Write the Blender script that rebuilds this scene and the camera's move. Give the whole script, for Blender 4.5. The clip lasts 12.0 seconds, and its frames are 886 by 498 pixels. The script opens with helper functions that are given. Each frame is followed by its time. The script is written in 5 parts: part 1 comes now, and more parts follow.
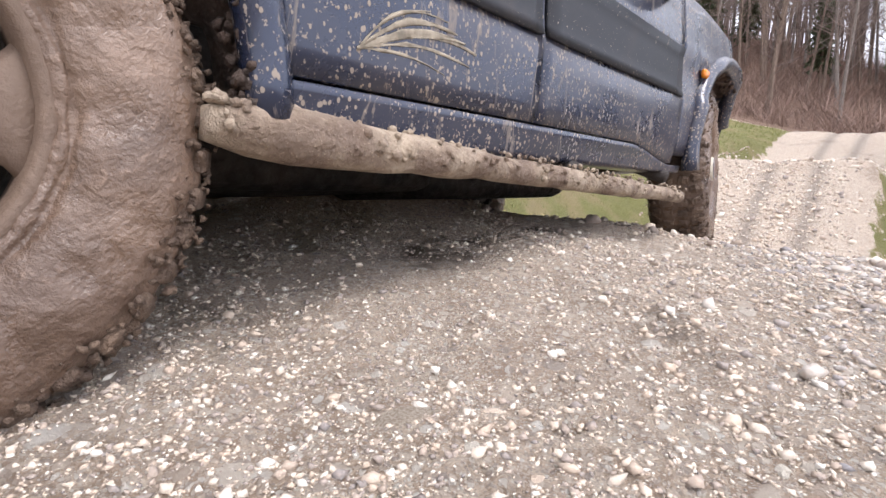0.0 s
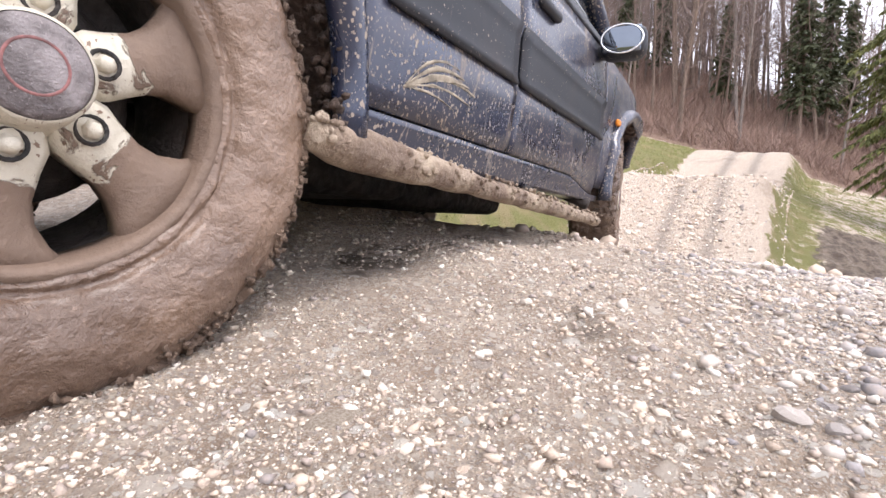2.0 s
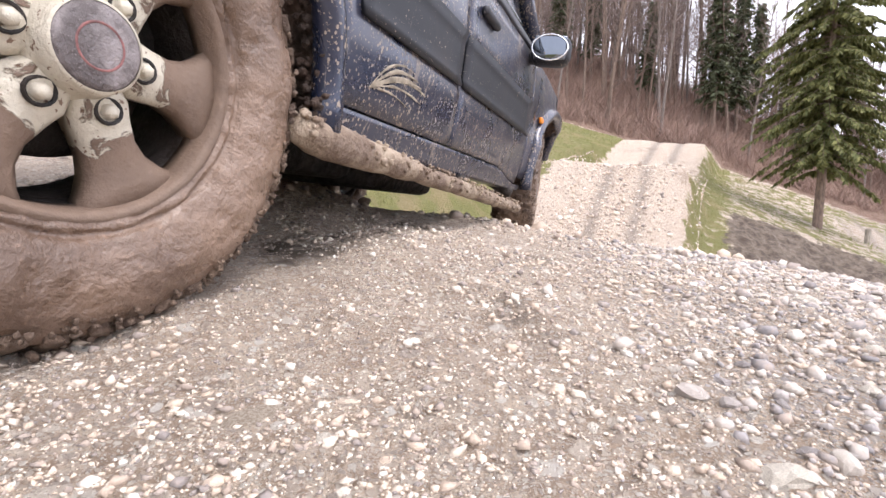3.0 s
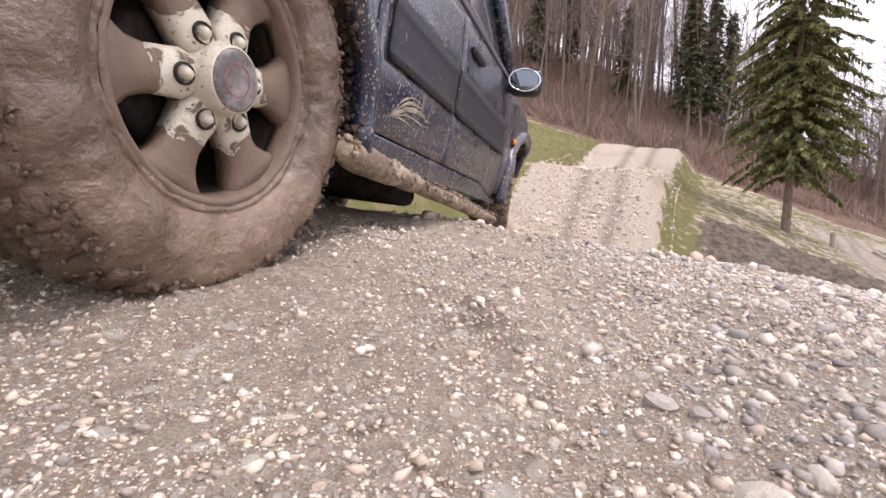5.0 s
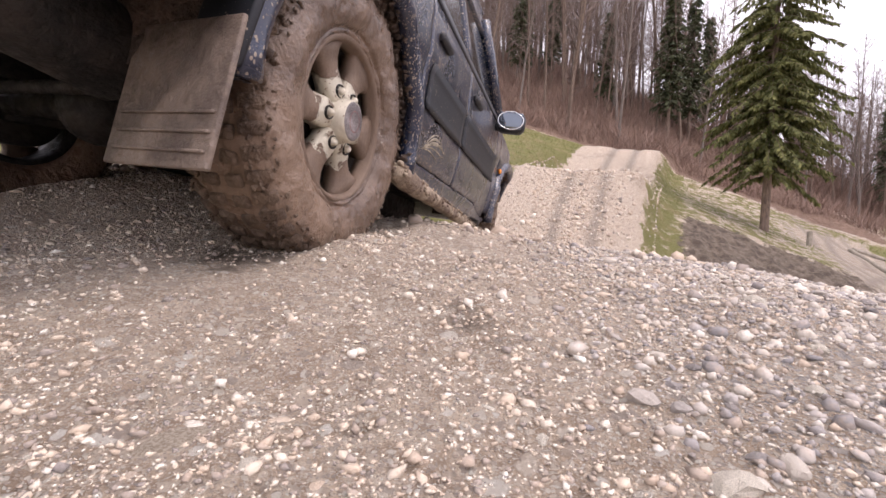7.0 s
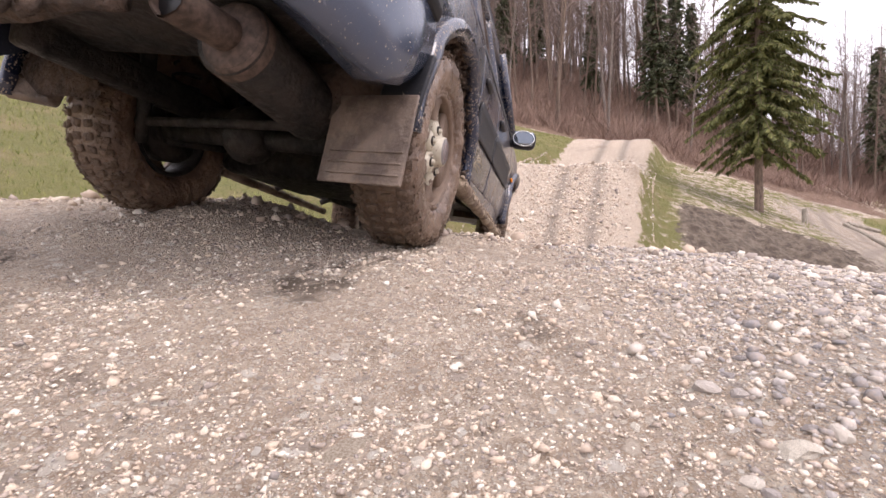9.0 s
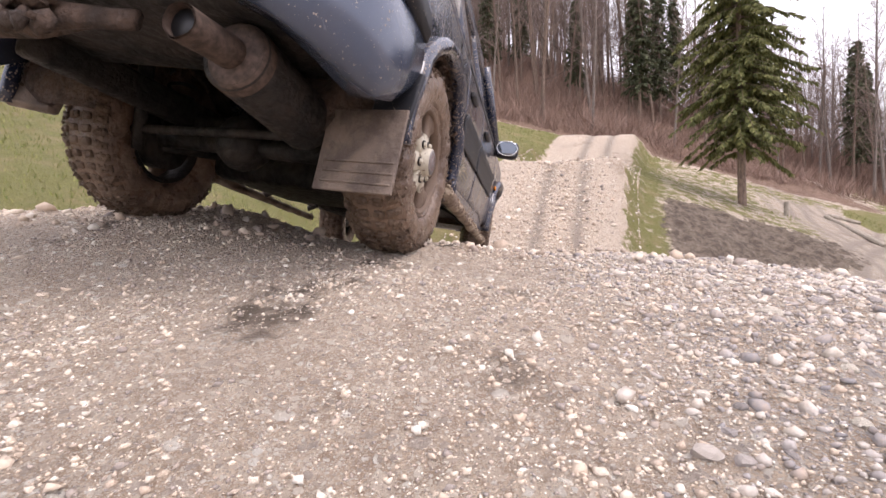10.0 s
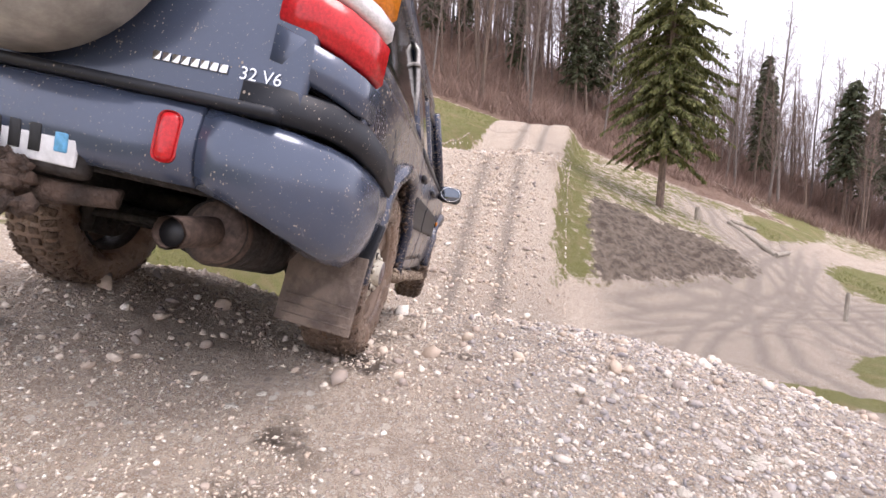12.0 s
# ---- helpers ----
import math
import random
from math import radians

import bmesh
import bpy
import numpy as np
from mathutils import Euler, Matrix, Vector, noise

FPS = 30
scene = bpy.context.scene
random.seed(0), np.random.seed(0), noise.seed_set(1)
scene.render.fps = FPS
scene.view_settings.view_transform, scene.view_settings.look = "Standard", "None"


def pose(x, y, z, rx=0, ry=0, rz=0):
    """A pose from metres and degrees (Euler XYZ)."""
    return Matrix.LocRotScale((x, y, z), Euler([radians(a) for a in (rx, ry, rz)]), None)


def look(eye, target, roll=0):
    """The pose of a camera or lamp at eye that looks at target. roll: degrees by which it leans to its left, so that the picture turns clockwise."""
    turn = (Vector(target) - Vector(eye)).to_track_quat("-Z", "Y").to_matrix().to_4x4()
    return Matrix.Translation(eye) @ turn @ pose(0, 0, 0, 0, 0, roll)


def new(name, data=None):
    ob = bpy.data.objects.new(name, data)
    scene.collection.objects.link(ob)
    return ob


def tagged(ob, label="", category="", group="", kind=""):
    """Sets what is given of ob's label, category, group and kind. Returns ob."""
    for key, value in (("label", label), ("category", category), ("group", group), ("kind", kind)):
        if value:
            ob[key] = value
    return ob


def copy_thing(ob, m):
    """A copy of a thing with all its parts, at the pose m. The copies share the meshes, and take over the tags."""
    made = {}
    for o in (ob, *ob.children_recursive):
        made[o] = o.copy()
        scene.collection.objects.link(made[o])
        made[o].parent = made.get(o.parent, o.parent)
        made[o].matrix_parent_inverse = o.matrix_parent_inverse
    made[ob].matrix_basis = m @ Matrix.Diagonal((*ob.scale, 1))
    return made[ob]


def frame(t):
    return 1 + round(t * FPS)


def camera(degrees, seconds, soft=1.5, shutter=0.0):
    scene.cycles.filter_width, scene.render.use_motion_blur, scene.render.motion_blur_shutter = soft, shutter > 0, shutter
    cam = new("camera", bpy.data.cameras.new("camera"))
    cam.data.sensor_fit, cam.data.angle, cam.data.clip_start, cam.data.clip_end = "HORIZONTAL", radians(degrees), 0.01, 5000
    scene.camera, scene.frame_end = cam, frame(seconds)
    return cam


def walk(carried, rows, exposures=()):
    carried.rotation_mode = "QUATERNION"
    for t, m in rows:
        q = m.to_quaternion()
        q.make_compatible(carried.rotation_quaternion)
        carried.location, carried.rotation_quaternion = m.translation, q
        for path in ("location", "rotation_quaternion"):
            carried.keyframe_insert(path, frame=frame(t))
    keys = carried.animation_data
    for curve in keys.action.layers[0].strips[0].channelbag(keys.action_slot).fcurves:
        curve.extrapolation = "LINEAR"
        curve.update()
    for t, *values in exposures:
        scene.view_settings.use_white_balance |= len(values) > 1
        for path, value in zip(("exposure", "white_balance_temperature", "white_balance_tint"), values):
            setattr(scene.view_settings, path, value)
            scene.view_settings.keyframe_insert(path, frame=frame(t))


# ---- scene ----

# ======== camera and its walk ========
cam = camera(85.3, 12.0, soft=1.5, shutter=0.0)
CAMERA_ROWS = [
    (0.0, -0.0728, -0.043, 0.0345, 88.25, -4.37, 19.81),
    (0.5, -0.0649, -0.0393, 0.0324, 88.19, -4.74, 19.05),
    (1.0, -0.0745, -0.0412, 0.0243, 87.84, -5.21, 19.35),
    (1.5, -0.073, -0.0474, 0.0251, 88.57, -4.52, 18.23),
    (2.0, -0.0588, -0.0585, 0.027, 90.11, -4.06, 12.15),
    (2.5, -0.0608, -0.0669, 0.0226, 89.29, -3.52, 6.66),
    (3.0, -0.0446, -0.0551, 0.0346, 88.82, -3.97, 4.77),
    (5.0, -0.0166, -0.0039, 0.0332, 89.2, -4.24, 2.32),
    (5.5, -0.0018, 0.0058, 0.0327, 89.33, -4.55, 1.47),
    (6.0, 0.0, 0.0, 0.036, 89.58, -4.22, 1.44),
    (6.5, -0.0006, 0.0012, 0.0331, 89.37, -4.18, 1.27),
    (8.5, -0.1468, -0.1426, 0.0607, 91.16, -0.8, -1.28),
    (9.0, -0.1559, -0.1438, 0.0743, 89.9, 0.52, 0.27),
    (9.5, -0.1381, -0.1186, 0.0918, 89.43, 1.1, -0.01),
    (10.0, -0.113, -0.0343, 0.1381, 89.5, 1.47, -1.17),
    (10.5, -0.085, 0.0723, 0.1695, 89.4, 0.89, -2.03),
    (11.0, -0.0645, 0.19, 0.3039, 86.82, -3.21, -2.56),
    (11.5, -0.0601, 0.1963, 0.5845, 83.79, -3.65, -4.6),
    (12.0, -0.1044, 0.2944, 0.7668, 85.76, -2.58, -9.44),
]
walk(cam, [(t, pose(*p)) for t, *p in CAMERA_ROWS], exposures=[(0.0, 0.97, 6200, 14), (0.5, 1.07, 6200, 14), (1.5, 1.14, 6250, 15), (3.2, 1.12, 6300, 16), (5.0, 0.74, 6500, 19), (6.5, 0.6, 6600, 22), (8.5, 0.75, 6700, 21), (12.0, 0.77, 6400, 20)])

# ======== sky and sun: a bright overcast day ========
world = bpy.data.worlds.new("overcast_sky")
scene.world = world
world.use_nodes = True
wn, wl = world.node_tree.nodes, world.node_tree.links
wn.clear()
sky = wn.new("ShaderNodeTexSky")
sky.sky_type, sky.sun_disc = "NISHITA", False
sky.sun_elevation, sky.sun_rotation = radians(65), radians(129)
sky.air_density, sky.dust_density, sky.ozone_density = 1.0, 6.0, 1.0
cloud = wn.new("ShaderNodeMix")
cloud.data_type = "RGBA"
cloud.inputs[0].default_value = 0.8
cloud.inputs[7].default_value = (9.2, 9.3, 9.8, 1)
back = wn.new("ShaderNodeBackground")
back.inputs[1].default_value = 0.125
wout = wn.new("ShaderNodeOutputWorld")
wl.new(sky.outputs[0], cloud.inputs[6])
wl.new(cloud.outputs[2], back.inputs[0])
wl.new(back.outputs[0], wout.inputs[0])
sun = new("sun", bpy.data.lights.new("sun", "SUN"))
sun.data.energy, sun.data.angle, sun.data.color = 1.1, radians(25), (1, 0.95, 0.88)
sun.matrix_world = look((5, -4, 14), (0, 0, 0))


# ======== materials ========
class Mat:
    """A node material with short calls for the usual nodes."""

    def __init__(self, name, rough=0.8, metal=0.0):
        self.m = bpy.data.materials.new(name)
        self.m.use_nodes = True
        self.nt = self.m.node_tree
        self.bsdf = self.nt.nodes["Principled BSDF"]
        self.bsdf.inputs["Roughness"].default_value = rough
        self.bsdf.inputs["Metallic"].default_value = metal
        self.coord = self.nt.nodes.new("ShaderNodeTexCoord")

    def put(self, value, socket):
        if hasattr(value, "is_linked"):
            self.nt.links.new(value, socket)
        else:
            socket.default_value = value

    def place(self, scale=(1, 1, 1), space="Object"):
        n = self.nt.nodes.new("ShaderNodeMapping")
        n.inputs["Scale"].default_value = scale
        self.nt.links.new(self.coord.outputs[space], n.inputs[0])
        return n.outputs[0]

    def noise(self, scale, detail=4, rough=0.6, at=None, warp=0.0):
        n = self.nt.nodes.new("ShaderNodeTexNoise")
        n.inputs["Scale"].default_value, n.inputs["Detail"].default_value = scale, detail
        n.inputs["Roughness"].default_value, n.inputs["Distortion"].default_value = rough, warp
        self.put(at if at is not None else self.coord.outputs["Object"], n.inputs["Vector"])
        return n.outputs["Fac"]

    def cells(self, scale, at=None, out="Distance", feature="F1", jitter=1.0):
        n = self.nt.nodes.new("ShaderNodeTexVoronoi")
        n.feature = feature
        n.inputs["Scale"].default_value = scale
        n.inputs["Randomness"].default_value = jitter
        self.put(at if at is not None else self.coord.outputs["Object"], n.inputs["Vector"])
        return n.outputs[out]

    def ramp(self, fac, lo, hi, a=0.0, b=1.0):
        n = self.nt.nodes.new("ShaderNodeMapRange")
        n.interpolation_type = "SMOOTHSTEP"
        self.put(fac, n.inputs[0])
        for i, v in enumerate((lo, hi, a, b)):
            n.inputs[i + 1].default_value = v
        return n.outputs[0]

    def mix(self, fac, a, b, kind="MIX"):
        n = self.nt.nodes.new("ShaderNodeMix")
        n.data_type, n.blend_type = "RGBA", kind
        for v, s in ((fac, n.inputs[0]), (a, n.inputs[6]), (b, n.inputs[7])):
            self.put((*v, 1) if isinstance(v, tuple) and len(v) == 3 else v, s)
        return n.outputs[2]

    def math(self, kind, a, b):
        n = self.nt.nodes.new("ShaderNodeMath")
        n.operation = kind
        self.put(a, n.inputs[0]), self.put(b, n.inputs[1])
        return n.outputs[0]

    def attr(self, name):
        n = self.nt.nodes.new("ShaderNodeAttribute")
        n.attribute_name = name
        self.rest = self.math("SUBTRACT", 1.0, n.outputs["Alpha"])
        s = self.nt.nodes.new("ShaderNodeSeparateColor")
        self.nt.links.new(n.outputs["Color"], s.inputs[0])
        return s.outputs

    rest = 0.0

    def axis(self, i):
        s = self.nt.nodes.new("ShaderNodeSeparateXYZ")
        self.nt.links.new(self.coord.outputs["Object"], s.inputs[0])
        return s.outputs[i]

    def island(self):
        return self.nt.nodes.new("ShaderNodeNewGeometry").outputs["Random Per Island"]

    def chance(self):
        return self.nt.nodes.new("ShaderNodeObjectInfo").outputs["Random"]

    def finish(self, colour=None, rough=None, bump=None, strength=0.5, distance=0.01):
        if colour is not None:
            self.put((*colour, 1) if isinstance(colour, tuple) else colour, self.bsdf.inputs["Base Color"])
        if rough is not None:
            self.put(rough, self.bsdf.inputs["Roughness"])
        if bump is not None:
            n = self.nt.nodes.new("ShaderNodeBump")
            n.inputs["Strength"].default_value, n.inputs["Distance"].default_value = strength, distance
            self.put(bump, n.inputs["Height"])
            self.nt.links.new(n.outputs[0], self.bsdf.inputs["Normal"])
        return self.m


WARM = [(0.0, (0.27, 0.24, 0.225)), (0.20, (0.39, 0.325, 0.28)), (0.42, (0.55, 0.44, 0.345)), (0.66, (0.66, 0.555, 0.45)), (0.88, (0.73, 0.655, 0.56)), (1.0, (0.80, 0.76, 0.69))]
GREY = [(0.0, (0.22, 0.21, 0.215)), (0.25, (0.35, 0.325, 0.32)), (0.5, (0.48, 0.44, 0.41)), (0.72, (0.54, 0.49, 0.44)), (0.9, (0.66, 0.61, 0.54)), (1.0, (0.78, 0.74, 0.68))]


def stony(m, fac, stops=WARM):
    """Limestone gravel colours picked by a number between 0 and 1."""
    n = m.nt.nodes.new("ShaderNodeValToRGB")
    m.put(fac, n.inputs[0])
    el = n.color_ramp.elements
    el[0].position, el[0].color = stops[0][0], (*stops[0][1], 1)
    el[1].position, el[1].color = stops[-1][0], (*stops[-1][1], 1)
    for p, c in stops[1:-1]:
        e = el.new(p)
        e.color = (*c, 1)
    return n.outputs[0]


def ground_material():
    m = Mat("gravel_and_grass", 0.95)
    z = m.attr("zone")
    rest = m.rest
    big, mid, fine, crumb = m.noise(0.9, 5), m.noise(7, 6), m.noise(55, 5), m.noise(190, 5, 0.75)
    # packed soil, with paler dust and damp brown patches
    soil = m.mix(m.ramp(mid, 0.36, 0.66), (0.55, 0.42, 0.31), (0.74, 0.61, 0.475))
    soil = m.mix(m.ramp(crumb, 0.30, 0.47), (0.25, 0.175, 0.125), soil)
    soil = m.mix(m.ramp(m.noise(2.6, 6, 0.65), 0.56, 0.70, 0, 0.75), soil, (0.36, 0.255, 0.18))
    soil = m.mix(m.ramp(m.noise(24, 8, 0.8), 0.42, 0.56), (0.42, 0.31, 0.225), soil)
    soil = m.mix(m.ramp(m.noise(38, 8, 0.8, at=m.place((1, 1.2, 1))), 0.52, 0.62, 0, 0.8), soil, (0.80, 0.70, 0.57))
    # stone chips of four sizes set in it
    wobble = m.nt.nodes.new("ShaderNodeVectorMath")
    wobble.operation = "MULTIPLY_ADD"
    warp = m.nt.nodes.new("ShaderNodeTexNoise")
    warp.inputs["Scale"].default_value, warp.inputs["Detail"].default_value = 60, 3
    m.put(m.coord.outputs["Object"], warp.inputs["Vector"])
    m.put(warp.outputs["Color"], wobble.inputs[0])
    wobble.inputs[1].default_value = (0.012, 0.012, 0.012)
    m.put(m.coord.outputs["Object"], wobble.inputs[2])
    bent = wobble.outputs[0]
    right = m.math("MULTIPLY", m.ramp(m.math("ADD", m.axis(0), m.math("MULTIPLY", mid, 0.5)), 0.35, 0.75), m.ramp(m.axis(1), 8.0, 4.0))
    gravel, chips = soil, 0.0
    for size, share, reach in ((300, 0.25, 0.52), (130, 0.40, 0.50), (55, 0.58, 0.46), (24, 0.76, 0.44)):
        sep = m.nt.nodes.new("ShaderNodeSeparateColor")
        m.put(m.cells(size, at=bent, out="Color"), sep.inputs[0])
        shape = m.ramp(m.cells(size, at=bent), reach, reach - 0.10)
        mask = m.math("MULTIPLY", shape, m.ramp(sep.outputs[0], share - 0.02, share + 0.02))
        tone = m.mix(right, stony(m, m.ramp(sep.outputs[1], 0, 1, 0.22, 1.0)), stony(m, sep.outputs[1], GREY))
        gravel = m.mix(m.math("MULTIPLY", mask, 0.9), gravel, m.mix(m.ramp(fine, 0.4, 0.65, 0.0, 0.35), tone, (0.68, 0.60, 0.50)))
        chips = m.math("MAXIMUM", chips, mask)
    gravel = m.mix(m.ramp(crumb, 0.58, 0.68, 0, 0.7), gravel, (0.72, 0.64, 0.53))
    gravel = m.mix(m.ramp(m.math("ADD", big, m.math("MULTIPLY", mid, 0.25)), 0.68, 0.84, 0, 0.6), gravel, (0.28, 0.20, 0.15))
    gravel = m.mix(m.math("MULTIPLY", rest, 0.8), gravel, m.mix(fine, (0.17, 0.14, 0.12), (0.31, 0.27, 0.23)))
    blades = m.noise(90, 3, 0.7)
    grass = m.mix(m.ramp(blades, 0.3, 0.7), (0.125, 0.135, 0.036), (0.26, 0.24, 0.085))
    grass = m.mix(m.ramp(m.noise(1.3, 5), 0.45, 0.68), grass, (0.27, 0.22, 0.105))
    mud = m.mix(m.ramp(m.noise(4, 6), 0.35, 0.65), (0.105, 0.078, 0.058), (0.25, 0.20, 0.155))
    mud = m.mix(m.ramp(m.noise(22, 6, 0.7), 0.52, 0.66, 0, 0.7), mud, (0.065, 0.048, 0.036))
    litter = m.mix(m.ramp(m.noise(3, 8, 0.75), 0.35, 0.65), (0.135, 0.078, 0.052), (0.28, 0.185, 0.135))
    edge = m.ramp(m.noise(2.2, 6, 0.7), 0.3, 0.7, -0.35, 0.35)
    pick = lambda q: m.ramp(m.math("ADD", q, edge), 0.35, 0.65)
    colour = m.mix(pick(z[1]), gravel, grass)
    colour = m.mix(pick(z[2]), colour, mud)
    colour = m.mix(pick(z[0]), colour, litter)
    bump = m.math("ADD", m.math("MULTIPLY", chips, 0.7), m.math("ADD", m.math("MULTIPLY", m.noise(34, 9, 0.8), 1.5), m.math("MULTIPLY", crumb, 0.9)))
    return m.finish(colour, m.ramp(mid, 0.3, 0.7, 0.82, 1.0), bump, 1.0, 0.012)


def stone_material(name, by_object=False, stops=WARM):
    m = Mat(name, 0.88)
    c = stony(m, m.chance() if by_object else m.island(), stops)
    c = m.mix(m.ramp(m.noise(40, 6, 0.7), 0.42, 0.7, 0.0, 0.55), c, (0.50, 0.39, 0.295))
    c = m.mix(m.ramp(m.noise(160, 4, 0.7), 0.58, 0.72, 0.0, 0.4), c, (0.20, 0.165, 0.14))
    return m.finish(c, None, m.noise(120, 5, 0.7), 0.6, 0.004)


def plain(name, colour, rough=0.7, metal=0.0, grain=60, vary=0.25, bump=0.2, distance=0.002):
    m = Mat(name, rough, metal)
    n = m.noise(grain, 6, 0.65)
    dark = tuple(c * (1 - vary) for c in colour)
    lite = tuple(min(1, c * (1 + vary)) for c in colour)
    return m.finish(m.mix(m.ramp(n, 0.3, 0.7), dark, lite), None, n, bump, distance)


def caked_mud(name, wet=0.45, a=(0.118, 0.078, 0.056), b=(0.225, 0.158, 0.115), scale=1.0, lump=0.02):
    m = Mat(name, wet)
    big, mid, fine = m.noise(5 * scale, 5, 0.6), m.noise(22 * scale, 5, 0.6, warp=0.12), m.noise(110 * scale, 4, 0.7)
    c = m.mix(m.ramp(big, 0.36, 0.64), a, b)
    c = m.mix(m.ramp(fine, 0.55, 0.75, 0, 0.5), c, tuple(v * 1.5 for v in b))
    h = m.math("ADD", m.math("MULTIPLY", mid, 1.4), m.math("MULTIPLY", fine, 0.28))
    return m.finish(c, m.ramp(mid, 0.35, 0.65, wet - 0.08, wet + 0.28), h, 0.8, lump)


def splashed_paint(name, colour, rough=0.28, amount=0.0, coat=0.6):
    """Dark metallic paint under drops, runs and films of pale dried mud."""
    m = Mat(name, rough, 0.25)
    m.bsdf.inputs["Coat Weight"].default_value = coat
    m.bsdf.inputs["Coat Roughness"].default_value = 0.12
    flake = m.noise(400, 2)
    base = m.mix(flake, tuple(c * 0.8 for c in colour), tuple(c * 1.25 for c in colour))
    film = m.ramp(m.noise(3.0, 7, 0.7, warp=0.8), 0.45 - amount * 0.6, 0.85 - amount * 0.6, 0, 0.32)
    speck = lambda size, lo, hi, big: m.ramp(m.math("SUBTRACT", m.cells(size, at=m.place((1.0, 1.0, 0.7))), m.ramp(m.noise(size * 0.17, 4, 0.7), lo - amount, hi - amount, 0, big)), 0.02, -0.03)
    drops = m.math("MAXIMUM", speck(34, 0.56, 0.84, 0.26), speck(85, 0.42, 0.70, 0.30))
    runs = m.ramp(m.noise(15, 6, 0.65, at=m.place((1.0, 1.0, 0.16)), warp=1.6), 0.66 - amount * 0.5, 0.72 - amount * 0.5)
    specks = m.ramp(m.noise(130, 3, 0.6), 0.66 - amount * 0.3, 0.69 - amount * 0.3)
    spots = m.math("MAXIMUM", m.math("MULTIPLY", drops, 0.8), m.math("MAXIMUM", m.math("MULTIPLY", runs, 0.45), m.math("MULTIPLY", specks, 0.7)))
    c = m.mix(film, base, (0.15, 0.115, 0.095))
    c = m.mix(spots, c, (0.40, 0.335, 0.27))
    dirt = m.math("MAXIMUM", film, spots)
    m.put(m.ramp(dirt, 0.05, 0.7, coat, 0.0), m.bsdf.inputs["Coat Weight"])
    m.put(m.ramp(dirt, 0.0, 0.6, 0.25, 0.0), m.bsdf.inputs["Metallic"])
    return m.finish(c, m.ramp(dirt, 0.0, 0.6, rough, 0.85), spots, 0.35, 0.003)


def spattered_alloy():
    m = Mat("spattered_alloy", 0.5, 0.1)
    n = m.noise(13, 6, 0.62, warp=0.7)
    far_out = m.ramp(m.cells(1.0, at=m.place((1, 0.2, 1)), jitter=0.0), 0.085, 0.185, -0.12, 0.30)
    f = m.ramp(m.math("ADD", n, far_out), 0.50, 0.54)
    c = m.mix(m.noise(60, 4), (0.50, 0.455, 0.36), (0.66, 0.62, 0.52))
    c = m.mix(m.ramp(m.noise(90, 3), 0.62, 0.66), c, (0.2, 0.13, 0.09))
    wetmud = m.mix(m.noise(30, 5), (0.12, 0.082, 0.06), (0.235, 0.165, 0.12))
    return m.finish(m.mix(f, c, wetmud), m.ramp(f, 0, 1, 0.42, 0.6), m.math("ADD", m.math("MULTIPLY", f, 1.0), m.math("MULTIPLY", m.noise(70, 5, 0.7), 0.7)), 0.7, 0.008)


def bark_material(name, a, b):
    m = Mat(name, 0.95)
    n = m.noise(14, 6, 0.7, at=m.place((1, 1, 0.25)))
    return m.finish(m.mix(m.ramp(n, 0.3, 0.7), a, b), None, n, 0.8, 0.03)


def leaf_material(name, a, b):
    m = Mat(name, 0.8)
    m.bsdf.inputs["Transmission Weight"].default_value = 0.0
    return m.finish(m.mix(m.island(), a, b))


GROUND = ground_material()
STONE_WHITE = plain("white_limestone", (0.52, 0.475, 0.405), 0.9, 0.0, 25, 0.28, 0.6, 0.008)
STONE, STONE_ONE = stone_material("gravel_stone"), stone_material("limestone", True)
PEBBLE, PEBBLE_ONE = stone_material("grey_pebble", False, GREY), stone_material("grey_limestone", True, GREY)
ROCK_FLAT = caked_mud("dusty_pale_rock", 0.85, (0.36, 0.285, 0.215), (0.60, 0.52, 0.42), 3.0, 0.01)
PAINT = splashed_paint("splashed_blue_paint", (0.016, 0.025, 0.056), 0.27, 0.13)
# Rear copy of the blue, made paler to paint in the sky's reflection
PAINT_REAR = splashed_paint("sky_bright_blue_paint", (0.066, 0.086, 0.135), 0.22, -0.03)
SPLASH = plain("pale_dried_mud", (0.30, 0.26, 0.20), 0.85, 0.0, 40, 0.4, 0.4)
PLASTIC = splashed_paint("splashed_dark_plastic", (0.018, 0.02, 0.026), 0.5, -0.03, 0.0)
RUBBER_TRIM = plain("black_rubber", (0.012, 0.012, 0.013), 0.75)
WET_COAT = 0.28
TYRE_MUD = caked_mud("wet_tyre_mud", 0.27, (0.112, 0.071, 0.049), (0.235, 0.160, 0.114), 0.8, 0.016)
for wet_mud in (TYRE_MUD,):
    wet_mud.node_tree.nodes["Principled BSDF"].inputs["Coat Weight"].default_value = WET_COAT
    wet_mud.node_tree.nodes["Principled BSDF"].inputs["Coat Roughness"].default_value = 0.22
TREAD_MUD = caked_mud("clotted_tread_mud", 0.6, (0.10, 0.066, 0.047), (0.20, 0.138, 0.096), 1.6, 0.03)
SLIDER_MUD = caked_mud("drying_mud", 0.7, (0.19, 0.135, 0.10), (0.44, 0.355, 0.265), 1.6, 0.02)
ARCH_MUD = caked_mud("dark_clotted_mud", 0.7, (0.055, 0.038, 0.03), (0.15, 0.10, 0.075), 2.0, 0.03)
